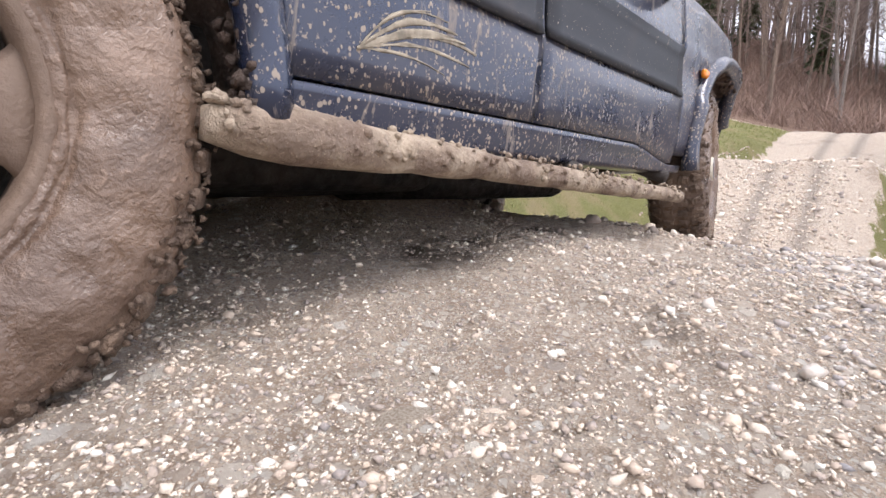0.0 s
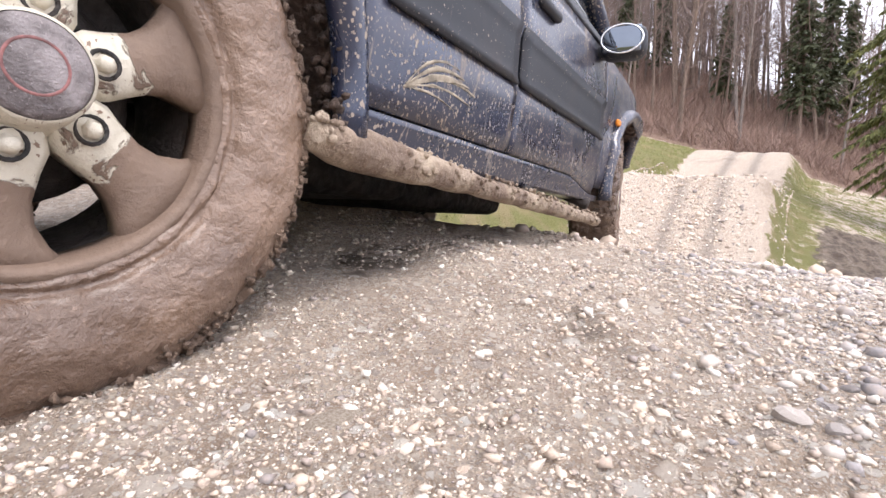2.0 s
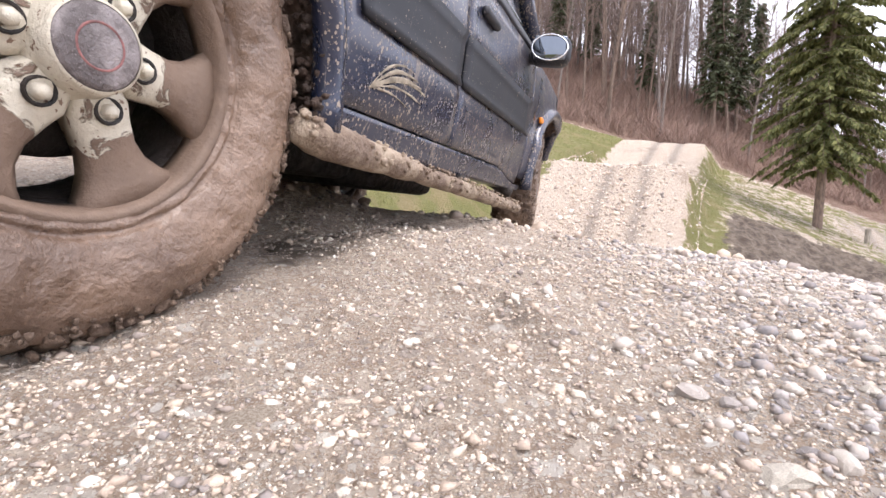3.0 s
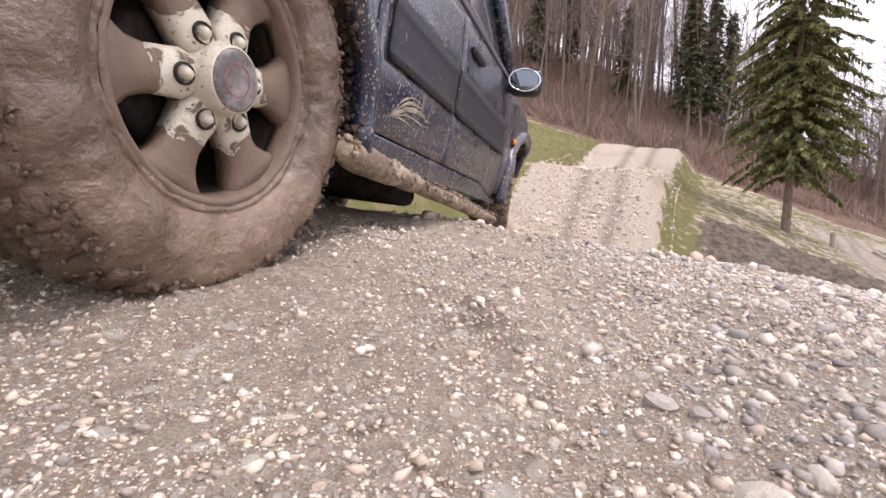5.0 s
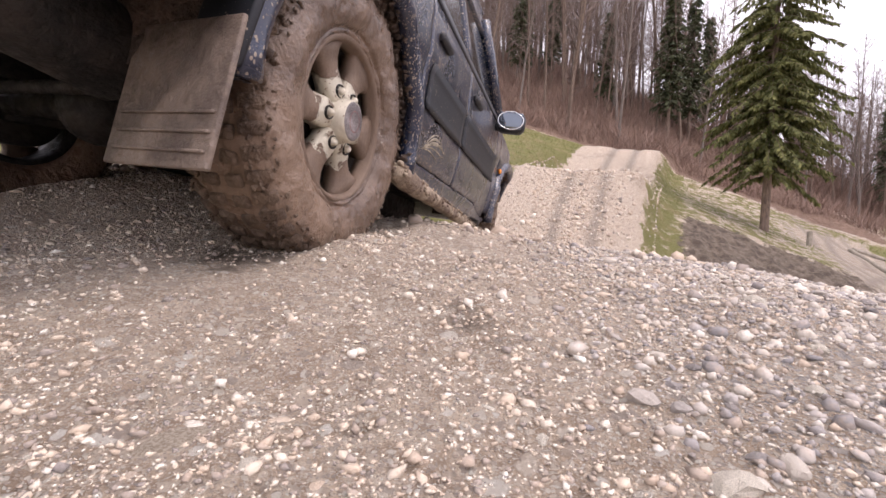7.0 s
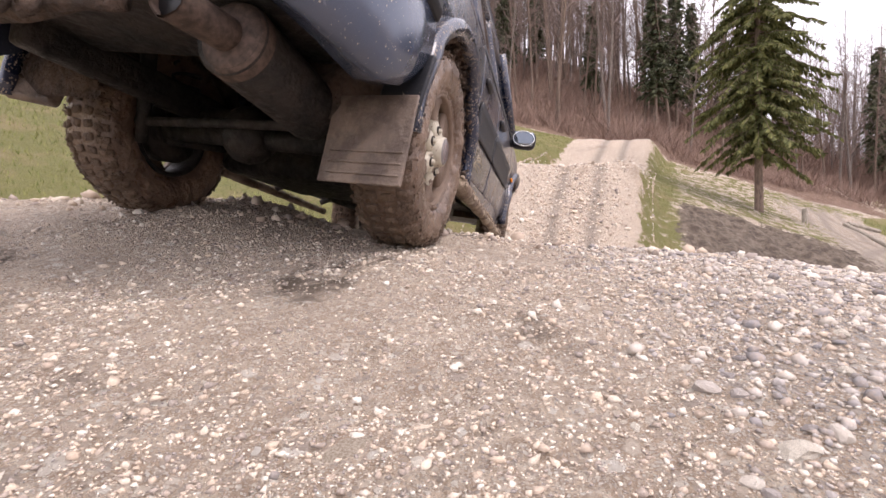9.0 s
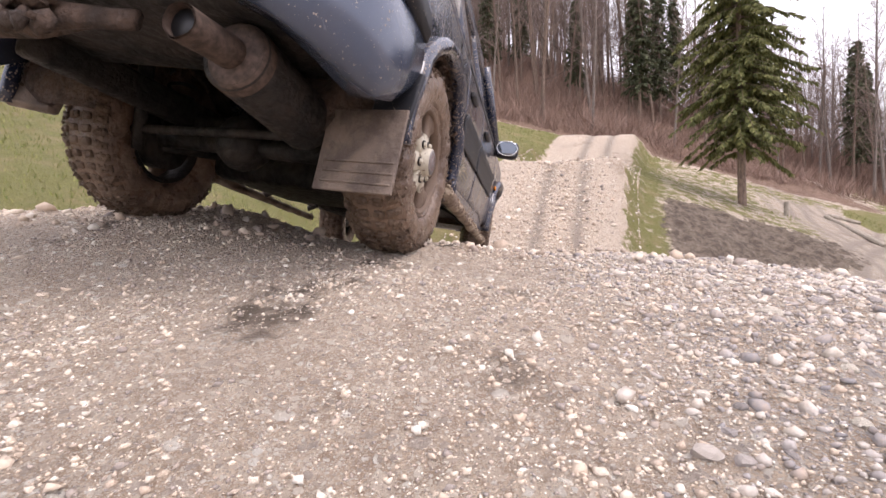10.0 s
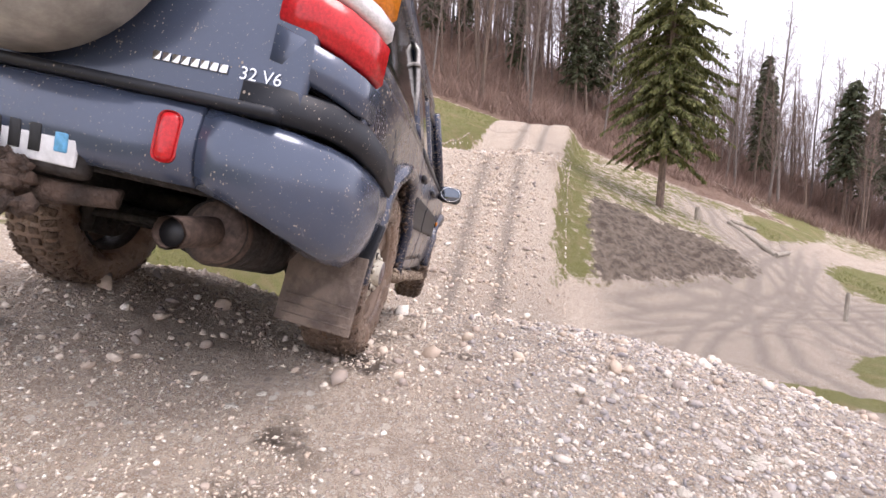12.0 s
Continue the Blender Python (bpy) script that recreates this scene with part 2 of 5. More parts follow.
# Dirty steel, blackened so the colour also carries the shade underneath and inside wheels
UNDER = caked_mud("dirty_shade_black_steel", 0.55, (0.005, 0.0045, 0.0045), (0.032, 0.024, 0.020), 1.4, 0.01)
FLAP_MUD = caked_mud("muddy_flap_rubber", 0.42, (0.11, 0.082, 0.068), (0.24, 0.185, 0.15), 2.0, 0.008)
ALLOY = spattered_alloy()
MIRROR = plain("mirror_glass", (0.16, 0.18, 0.21), 0.04, 1.0, 20, 0.03, 0.0)
STEEL = plain("dull_steel", (0.34, 0.32, 0.30), 0.4, 0.8)
RUST = plain("rusty_muffler_steel", (0.085, 0.058, 0.046), 0.7, 0.2, 40, 0.5)
CHROME = plain("chrome", (0.75, 0.76, 0.78), 0.08, 1.0, 200, 0.03, 0.0)
GLASS = plain("dark_window_glass", (0.008, 0.010, 0.012), 0.06, 0.0, 20, 0.1, 0.0)
RED_LENS = plain("red_lens", (0.52, 0.018, 0.022), 0.15, 0.0, 90, 0.25, 0.1)
ORANGE_LENS = plain("orange_lens", (0.75, 0.24, 0.02), 0.15, 0.0, 90, 0.2, 0.1)
CLEAR_LENS = plain("clear_lens", (0.72, 0.70, 0.70), 0.15, 0.0, 90, 0.15, 0.1)
PLATE_WHITE = plain("plate_white", (0.74, 0.75, 0.76), 0.4, 0.0, 30, 0.12)
INK = plain("black_ink", (0.012, 0.012, 0.014), 0.5)
BADGE_BLUE = plain("badge_blue", (0.12, 0.38, 0.62), 0.4)
CAP_MUD = caked_mud("smeared_cap", 0.35, (0.10, 0.085, 0.085), (0.30, 0.27, 0.27), 3.5, 0.004)
CAP_RED = plain("faded_red", (0.22, 0.09, 0.085), 0.5, 0, 40, 0.6)
COVER = plain("grey_vinyl_cover", (0.36, 0.34, 0.30), 0.45, 0.0, 9, 0.35)
BARK_GREY = bark_material("grey_bark", (0.105, 0.088, 0.078), (0.26, 0.22, 0.195))
BARK_RED = bark_material("brown_bark", (0.10, 0.072, 0.058), (0.245, 0.18, 0.14))
TWIG = leaf_material("brown_twigs", (0.125, 0.092, 0.08), (0.27, 0.205, 0.18))
BRUSH = leaf_material("reddish_brush", (0.135, 0.085, 0.066), (0.32, 0.215, 0.17))
NEEDLE = leaf_material("spruce_needles", (0.062, 0.076, 0.020), (0.18, 0.18, 0.056))
NEEDLE_DARK = leaf_material("dark_spruce_needles", (0.042, 0.056, 0.028), (0.105, 0.118, 0.058))
GRASS = leaf_material("spring_grass", (0.11, 0.145, 0.03), (0.27, 0.265, 0.085))
WOOD = bark_material("weathered_timber", (0.22, 0.19, 0.155), (0.42, 0.38, 0.32))


# ======== mesh helpers ========
def step(a, b, v):
    s = np.clip((v - a) / (b - a), 0, 1)
    return s * s * (3 - 2 * s)


def mesh_of(name, verts, faces, material, smooth=True):
    me = bpy.data.meshes.new(name)
    me.from_pydata([tuple(v) for v in verts], [], [tuple(f) for f in faces])
    me.materials.append(material)
    if smooth:
        me.polygons.foreach_set("use_smooth", [True] * len(me.polygons))
    me.update()
    return me


def big_mesh(name, verts, faces, material, smooth=False):
    """A large mesh from arrays; all faces have the same number of corners."""
    verts, faces = np.asarray(verts, np.float32), np.asarray(faces, np.int32)
    me = bpy.data.meshes.new(name)
    me.vertices.add(len(verts))
    me.vertices.foreach_set("co", verts.ravel())
    k = faces.shape[1]
    me.loops.add(faces.size)
    me.loops.foreach_set("vertex_index", faces.ravel())
    me.polygons.add(len(faces))
    me.polygons.foreach_set("loop_start", np.arange(0, faces.size, k, dtype=np.int32))
    me.update(calc_edges=True)
    me.validate()
    if smooth:
        me.polygons.foreach_set("use_smooth", np.ones(len(me.polygons), bool))
    me.materials.append(material)
    return me


def part(name, data, material, parent, label="", at=None):
    """Links a bmesh, or a finished mesh, as one mesh object under a thing or a part."""
    if isinstance(data, bmesh.types.BMesh):
        me = bpy.data.meshes.new(name)
        data.to_mesh(me)
        data.free()
        me.materials.append(material)
        me.polygons.foreach_set("use_smooth", [True] * len(me.polygons))
        data = me
    ob = new(name, data)
    ob.parent = parent
    if at is not None:
        ob.matrix_basis = at
    return tagged(ob, label)


def block(sx, sy, sz, at=(0, 0, 0), bevel=0.01, turn=(0, 0, 0), seg=2):
    bm = bmesh.new()
    bmesh.ops.create_cube(bm, size=1, matrix=Matrix.Diagonal((sx, sy, sz, 1)))
    if bevel:
        bmesh.ops.bevel(bm, geom=bm.edges[:], offset=bevel, segments=seg, affect="EDGES", profile=0.5)
    bm.transform(pose(*at, *turn))
    return bm


def merge(*bms):
    out = bmesh.new()
    for b in bms:
        me = bpy.data.meshes.new("part_mesh")
        b.to_mesh(me)
        b.free()
        out.from_mesh(me)
        bpy.data.meshes.remove(me)
    return out


def lathe(profile, n=48, axis="y", closed=False):
    """Turns (radius, along) pairs about the y axis."""
    bm = bmesh.new()
    rings = []
    for i in range(n):
        a = 2 * math.pi * i / n
        rings.append([bm.verts.new((r * math.cos(a), s, r * math.sin(a))) for r, s in profile])
    m = len(profile)
    for i in range(n):
        p, q = rings[i], rings[(i + 1) % n]
        for j in range(m - (0 if closed else 1)):
            k = (j + 1) % m
            bm.faces.new((p[j], p[k], q[k], q[j]))
    bmesh.ops.remove_doubles(bm, verts=bm.verts[:], dist=1e-5)
    bmesh.ops.recalc_face_normals(bm, faces=bm.faces[:])
    if axis == "x":
        bm.transform(pose(0, 0, 0, 0, 0, -90))
    elif axis == "z":
        bm.transform(pose(0, 0, 0, 90, 0, 0))
    return bm


def tube(points, radius, n=10, cap=True):
    """A tube of given radius (one number, or one a point) along points."""
    bm = bmesh.new()
    pts = [Vector(p) for p in points]
    rad = [radius] * len(pts) if isinstance(radius, (int, float)) else radius
    rings, side = [], None
    for i, p in enumerate(pts):
        d = (pts[min(i + 1, len(pts) - 1)] - pts[max(i - 1, 0)]).normalized()
        if side is None:
            side = d.orthogonal().normalized()
        side = (side - d * side.dot(d)).normalized()
        up = d.cross(side)
        rings.append([bm.verts.new(p + rad[i] * (math.cos(2 * math.pi * k / n) * side + math.sin(2 * math.pi * k / n) * up)) for k in range(n)])
    for a, b in zip(rings, rings[1:]):
        for k in range(n):
            bm.faces.new((a[k], a[(k + 1) % n], b[(k + 1) % n], b[k]))
    if cap:
        bm.faces.new(rings[0][::-1]), bm.faces.new(rings[-1])
    bmesh.ops.recalc_face_normals(bm, faces=bm.faces[:])
    return bm


def rough_up(bm, amount, scale, seed=0.0):
    """Pushes the vertices in and out, as clods do."""
    bm.normal_update()
    for v in bm.verts:
        v.co += v.normal * amount * (noise.noise(v.co * scale + Vector((seed, 0, 0))) + 0.5 * noise.noise(v.co * scale * 2.7 + Vector((0, seed, 3))))
    return bm


# ======== the ground: a gravel crest, a dip, and the hillside beyond ========
def track_x(y):
    return -1.65 + 0.303 * y + 0.0039 * y * y


def near_height(x, y):
    z = -0.27 + 0.27 * y - 0.053 * y * y
    z = z + 0.07 * step(0.5, -0.3, x) * step(1.0, 2.2, y)
    z = z - 0.06 * np.maximum(0, x - 0.3) ** 2
    z = z + 0.16 * step(-0.4, -1.5, x) * step(1.1, 2.3, y)
    z = z + 0.10 * step(-0.6, -1.6, x) * step(2.0, 2.9, y)
    return z - 0.02 * np.maximum(0, -x - 2.2) ** 2


def far_height(x, y):
    rise = -3.45 - 0.25 * x + 0.41 * y + 0.10 * np.maximum(0, -x - 2)
    rise = rise - 3.0 * np.exp(-(((y - 9) / 4.0) ** 2)) * step(-3.5, 0.5, x)
    edge = y + 0.22 * (x - 9)
    rise = rise + 0.24 * np.maximum(0, edge - 33) * step(34, 14, x)
    rise = 45 * np.tanh(rise / 45)
    d = x - track_x(y)
    ramp = lambda p, q: np.clip((y - p) / (q - p), 0, 1)
    road = -2.1 + 5.05 * ramp(10.4, 16.2) + 0.2 * ramp(16.2, 20.5) + 3.1 * step(20.5, 28, y) + 0.35 * np.maximum(0, y - 29.5)
    bank = step(2.9, 1.95, np.abs(d)) * step(9.5, 11, y) * step(36, 31, y)
    rise = rise + (road - rise) * bank
    low = -2.0 + 0.012 * np.maximum(0, y)
    k = 0.5
    return low + k * np.logaddexp(0, (rise - low) / k)


def height(x, y):
    a, b = near_height(x, y), far_height(x, y)
    k = 0.12
    return k * np.logaddexp(a / k, b / k)


def off_line(x, y, pts):
    """Distance from a bent line through the given plan points."""
    best = np.full(np.shape(x), 1e9)
    for (ax, ay), (bx, by) in zip(pts, pts[1:]):
        k = np.clip(((x - ax) * (bx - ax) + (y - ay) * (by - ay)) / ((bx - ax) ** 2 + (by - ay) ** 2), 0, 1)
        best = np.minimum(best, np.hypot(x - ax - k * (bx - ax), y - ay - k * (by - ay)))
    return best


WAYS = [
    [(21, 28.5), (18, 23), (15.9, 18.9), (15.6, 15.8), (14, 12.5), (11.8, 9.2), (10.6, 5), (10.5, 0)],
    [(44, 34.5), (32, 28), (26.6, 24.7), (21, 21), (17, 17.2), (13, 14), (9.5, 12.4), (6.5, 11.6), (3, 11)],
    [(17.5, 18), (14.5, 15.2), (11.7, 12.8), (9.2, 10.6), (7.4, 8.8), (6.6, 6)],
    [(22, 10), (17, 12.6), (13.2, 12.8), (9.9, 12.9), (7, 13)],
]
LAWNS = [(27.0, 27.0, 8.5, 1.7, 38), (21.5, 16.8, 4.8, 2.0, 38), (10.2, 7.6, 1.6, 0.8, 30), (7.0, 7.0, 1.3, 0.5, -35), (21.3, 23.3, 3.0, 0.9, 55)]


def ruts_at(x, y):
    """How far wheels have worn the field, between 0 and 1."""
    worn = 0.0
    for i, way in enumerate(WAYS):
        q = off_line(x, y, way) + 0.12 * np.sin(1.1 * x + i) + 0.1 * np.sin(0.9 * y + 2 * i)
        for k, gap in enumerate((0.35, 0.95, 1.7)):
            worn = np.maximum(worn, (0.95, 0.9, 0.6)[k] * np.exp(-(((q - gap) / 0.2) ** 2)))
        worn = np.maximum(worn, 0.4 * np.exp(-((q / 2.0) ** 2)))
    return worn


def zones(x, y):
    """Shares of litter, grass and mud; the rest is gravel."""
    side = x - track_x(y)
    d = np.abs(side)
    a, b = near_height(x, y), far_height(x, y)
    near = step(-0.1, 0.1, a - b)
    track = step(2.5, 1.9, d)
    right = step(0.0, 1.0, side)
    flat = step(13.0, 15.5, x + 0.25 * (16 - y)) * step(26, 22, y)
    field = np.maximum(step(-0.6, -1.3, b), flat)
    grass = (1 - near) * (1 - track) * np.where(side < 0, np.maximum(step(5.8, 7.5, y), step(-4.3, -5.0, x)), 0.52 * (1 - field) + 0.26 * step(4.0, 3.0, d) * step(12, 13.5, y))
    grass = np.maximum(grass, step(-3.1, -3.8, x + 1.3 * step(1.6, 3.5, y) + 0.35 * np.sin(1.7 * y) + 0.2 * np.sin(4.1 * y + 1)) * step(9, 5, y) * 0.95)
    for cx, cy, ra, rb, turn in LAWNS:
        c, s = math.cos(radians(turn)), math.sin(radians(turn))
        u, v = ((x - cx) * c + (y - cy) * s) / ra, ((y - cy) * c - (x - cx) * s) / rb
        grass = np.maximum(grass, step(1.25, 0.75, np.hypot(u, v)) * (1 - near))
    mud = (1 - near) * (1 - track) * right * step(3.0, 4.0, d) * step(19.6, 18.2, y + 0.12 * x) * (1 - field) * step(-1.3, -0.5, b)
    # Muddy wheel lines; their tone also paints in some shade beneath the car
    for p, q, k in ((-0.80, 0.27, 0.42), (-2.0, 0.22, 0.40), (-0.15, 0.2, 0.28)):
        mud = np.maximum(mud, k * np.exp(-(((x - p - q * y) / 0.26) ** 2)) * near * step(0.0, 0.5, y))
    mud = np.maximum(mud, 0.62 * np.exp(-((np.hypot(x + 0.36, y - 1.74) / 0.10) ** 2)))
    litter = step(29, 31.5, y + 0.22 * (x - 9)) * step(30, 24, x)
    litter = np.maximum(litter, step(36, 39, y + 0.05 * x))
    return litter, grass * (1 - litter), mud * (1 - litter)


def graded(lo, hi, a, b, fine, grow, cap, reach):
    """Coordinates: fine steps from a to b, growing ones beyond, held below cap as far as reach."""
    def run(v, end, sign):
        out, s = [], fine
        while sign * (end - v) > 0:
            s = min(s * grow, cap if sign > 0 and v < reach else 25)
            v += sign * s
            out.append(v)
        return out

    return np.array(run(a, lo, -1)[::-1] + list(np.arange(a, b, fine)) + [b] + run(b, hi, 1))


GRID = {}


def build_ground():
    gx, gy = graded(-260, 260, -2.4, 2.2, 0.025, 1.05, 0.15, 23), graded(-200, 420, 0.05, 4.0, 0.025, 1.04, 0.15, 24)
    X, Y = np.meshgrid(gx, gy)
    Z = height(X, Y)
    rnd = np.random.RandomState(4)
    for amp, f in ((0.016, 2.1), (0.010, 5.3), (0.006, 11.0), (0.004, 23.0)):
        for _ in range(4):
            t, p = rnd.uniform(0, 6.28), rnd.uniform(0, 6.28)
            Z = Z + 0.5 * amp * np.sin(f * (X * math.cos(t) + Y * math.sin(t)) + p + 1.3 * np.sin(0.6 * f * (Y * math.cos(t) - X * math.sin(t)) + 2 * p))
    for amp, f in ((0.12, 0.5), (0.025, 1.4)):
        for _ in range(4):
            t, p = rnd.uniform(0, 6.28), rnd.uniform(0, 6.28)
            Z = Z + amp * 0.5 * step(6, 11, np.hypot(X, Y)) * np.sin(f * (X * math.cos(t) + Y * math.sin(t)) + p + np.sin(f * (Y * math.cos(t) - X * math.sin(t))))
    Z = Z + rnd.normal(0, 0.0032, Z.shape) * step(6, 4, np.hypot(X, Y))
    d = X - track_x(Y)
    for off in (-0.3, 0.85):
        Z = Z - 0.07 * np.exp(-(((d - off) / 0.2) ** 2)) * step(9.5, 12, Y) * step(32, 28, Y)
    worn = ruts_at(X, Y) * step(3.0, 4.5, d) * step(0.1, -0.1, near_height(X, Y) - far_height(X, Y)) * step(26, 18, X)
    Z = Z - 0.05 * worn
    lumpy = (1 - step(-0.6, -1.3, far_height(X, Y))) * step(3.2, 4.2, d) * step(19.6, 18.2, Y + 0.12 * X) * step(9, 11, Y) * step(16, 13, X)
    Z = Z + lumpy * (0.10 * np.sin(5.1 * X + 2 * np.sin(3.3 * Y)) * np.sin(4.3 * Y + 1.5 * np.sin(2.7 * X)) + 0.05 * np.sin(9.1 * X + 7.3 * Y))
    n, m = len(gy), len(gx)
    i = np.arange(n * m).reshape(n, m)
    faces = np.stack([i[:-1, :-1], i[:-1, 1:], i[1:, 1:], i[1:, :-1]], -1).reshape(-1, 4)
    me = big_mesh("ground", np.stack([X, Y, Z], -1).reshape(-1, 3), faces, GROUND, True)
    litter, grass, mud = zones(X, Y)
    beyond = step(0.1, -0.1, near_height(X, Y) - far_height(X, Y))
    rut = sum(np.exp(-(((d - o) / 0.2) ** 2)) for o in (-0.3, 0.85)) * step(9.5, 12, Y) * step(34, 29, Y) * 0.85
    rut = rut + 0.55 * np.exp(-(((Y - 10.0) / 1.7) ** 2)) * step(3.2, 2.2, np.abs(d))
    rut = np.maximum(rut, beyond * (0.16 + 0.84 * worn) * step(2.4, 4.0, d))
    col = np.stack([litter, grass, mud, 1 - np.clip(rut, 0, 1)], -1).reshape(-1, 4).astype(np.float32)
    at = me.color_attributes.new("zone", "FLOAT_COLOR", "POINT")
    at.data.foreach_set("color", col.ravel())
    GRID.update(x=gx, y=gy, z=Z)
    return tagged(new("ground", me), "pale limestone gravel crest and track between grassy banks", "ground", kind="structure")


ground = build_ground()


# ======== the off-road car (x ahead of the rear axle, y to its left, z from the tyre's foot) ========
def half_width(x, z):
    w = np.interp(z, [0.28, 0.36, 0.45, 0.60, 0.63, 0.76, 0.79, 1.0, 1.06, 1.70], [0.80, 0.825, 0.848, 0.866, 0.854, 0.858, 0.872, 0.862, 0.846, 0.67])
    back = max(0.0, -x - 0.35)
    ahead = max(0.0, x - 2.75)
    return w - 0.16 * back ** 2 - 0.95 * ahead ** 2 - 0.55 * max(0.0, -x - 0.80) ** 1.2


def skin(x0, x1, zlo, zhi, side=-1, nx=24, nz=14, thick=0.02, lift=0.0, round_x=None):
    """A curved body panel on one side of the car, between two lines in x."""
    bm = bmesh.new()
    grid = []
    for i in range(nx + 1):
        u = i / nx
        u = u if round_x is None else 0.5 - 0.5 * math.cos(math.pi * u)
        x = x0 + (x1 - x0) * u
        a, b = zlo(x), zhi(x)
        col = []
        for j in range(nz + 1):
            z = a + (b - a) * j / nz
            col.append((x, side * (half_width(x, z) + lift), z))
        grid.append(col)
    out = [[bm.verts.new(p) for p in c] for c in grid]
    inn = [[bm.verts.new((p[0], p[1] - side * thick, p[2])) for p in c] for c in grid]
    for i in range(nx):
        for j in range(nz):
            bm.faces.new((out[i][j], out[i + 1][j], out[i + 1][j + 1], out[i][j + 1]))
            bm.faces.new((inn[i][j], inn[i][j + 1], inn[i + 1][j + 1], inn[i + 1][j]))
    for i in range(nx):
        for j in (0, nz):
            bm.faces.new((out[i][j], inn[i][j], inn[i + 1][j], out[i + 1][j]))
    for j in range(nz):
        for i in (0, nx):
            bm.faces.new((out[i][j], out[i][j + 1], inn[i][j + 1], inn[i][j]))
    bmesh.ops.recalc_face_normals(bm, faces=bm.faces[:])
    return bm


def arch(cx, r, floor):
    def low(x):
        d = abs(x - cx)
        return max(floor, 0.39 + math.sqrt(max(0, r * r - d * d))) if d < r else floor
    return low


def wheel_parts(car, name, at, label):
    """A six-spoked alloy wheel; its outer face looks towards -y."""
    w = part(name, lathe([(0.205, 0.07), (0.222, 0.10), (0.25, 0.117), (0.30, 0.126), (0.340, 0.118), (0.366, 0.10), (0.380, 0.065), (0.383, 0.0),
                          (0.380, -0.065), (0.366, -0.10), (0.340, -0.119), (0.30, -0.128), (0.262, -0.122), (0.240, -0.112), (0.232, -0.100), (0.224, -0.104), (0.216, -0.098), (0.208, -0.085)], 72),
             TYRE_MUD, car, label, at)
    rough_up_mesh(w.data, 0.0065, 16, True)
    rnd = random.Random(35)
    # tread blocks and the mud clotted between them
    lumps = bmesh.new()
    for i in range(46):
        a = 2 * math.pi * i / 46
        for s, wd in ((-0.085, 0.055), (-0.03, 0.04), (0.03, 0.04), (0.085, 0.055)):
            b = block(0.030, wd, 0.016, (0, 0, 0), 0.004, (0, 0, rnd.uniform(-14, 14)), 1)
            aa = a + (0.03 if abs(s) < 0.05 else 0)
            b.transform(Matrix.Rotation(-aa, 4, "Y") @ pose(0, s, 0.383 if abs(s) < 0.05 else 0.371, -28 * (1 if s > 0.05 else -1 if s < -0.05 else 0)))
            me = bpy.data.meshes.new("tread")
            b.to_mesh(me), b.free()
            lumps.from_mesh(me)
            bpy.data.meshes.remove(me)
    part("tread", lumps, TREAD_MUD, w, "tread blocks clotted with mud")
    clods = bmesh.new()
    for i in range(1000):
        a, s = rnd.uniform(0, 2 * math.pi), rnd.choice((-1, -1, 1)) * rnd.uniform(0.07, 0.125)
        r = 0.386 - max(0, abs(s) - 0.085) * 1.0 + rnd.uniform(-0.012, 0.006)
        k = rnd.uniform(0.0022, 0.0058) * (1.5 if rnd.random() < 0.10 else 1)
        m = Matrix.Rotation(-a, 4, "Y") @ pose(0, s, r, rnd.uniform(0, 90), rnd.uniform(0, 90)) @ Matrix.Diagonal((k * rnd.uniform(0.7, 1.7), k * rnd.uniform(0.6, 1.2), k, 1))
        bmesh.ops.create_icosphere(clods, subdivisions=1 if k < 0.007 else 2, radius=1, matrix=m)
    rough_up(clods, 0.006, 120)
    tagged(part("tread_mud", clods, TREAD_MUD, w, "brown mud clods on the tyre shoulder"), kind="stuff")
    rim = part("rim", lathe([(0.219, -0.098), (0.212, -0.103), (0.203, -0.094), (0.199, -0.070), (0.197, -0.050), (0.21, -0.06)], 64), ALLOY, w, "mud-filled alloy rim")
    # Near-black barrel: the shade behind the spokes is put into its colour
    part("rim_barrel", lathe([(0.199, -0.052), (0.196, -0.03), (0.185, 0.02), (0.187, 0.08), (0.205, 0.09), (0.21, 0.07)], 48), UNDER, rim, "inner barrel coloured near black for shade")
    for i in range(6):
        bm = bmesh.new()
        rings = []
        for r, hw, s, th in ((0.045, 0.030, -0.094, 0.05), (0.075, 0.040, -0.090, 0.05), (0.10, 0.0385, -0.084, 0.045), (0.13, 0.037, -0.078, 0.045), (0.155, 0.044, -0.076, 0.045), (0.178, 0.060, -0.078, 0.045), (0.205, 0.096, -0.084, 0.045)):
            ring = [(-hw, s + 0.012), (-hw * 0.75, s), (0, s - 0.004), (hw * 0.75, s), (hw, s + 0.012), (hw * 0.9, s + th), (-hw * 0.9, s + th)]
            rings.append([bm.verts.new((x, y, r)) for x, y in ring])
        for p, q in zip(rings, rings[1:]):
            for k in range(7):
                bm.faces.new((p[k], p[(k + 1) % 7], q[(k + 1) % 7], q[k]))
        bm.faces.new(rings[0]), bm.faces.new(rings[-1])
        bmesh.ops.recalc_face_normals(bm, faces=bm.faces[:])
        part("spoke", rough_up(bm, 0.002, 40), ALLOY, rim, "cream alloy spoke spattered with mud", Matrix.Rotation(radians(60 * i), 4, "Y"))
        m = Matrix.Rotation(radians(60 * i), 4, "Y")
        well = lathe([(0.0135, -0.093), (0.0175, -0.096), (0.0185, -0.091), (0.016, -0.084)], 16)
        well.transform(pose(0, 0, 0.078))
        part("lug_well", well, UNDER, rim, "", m)
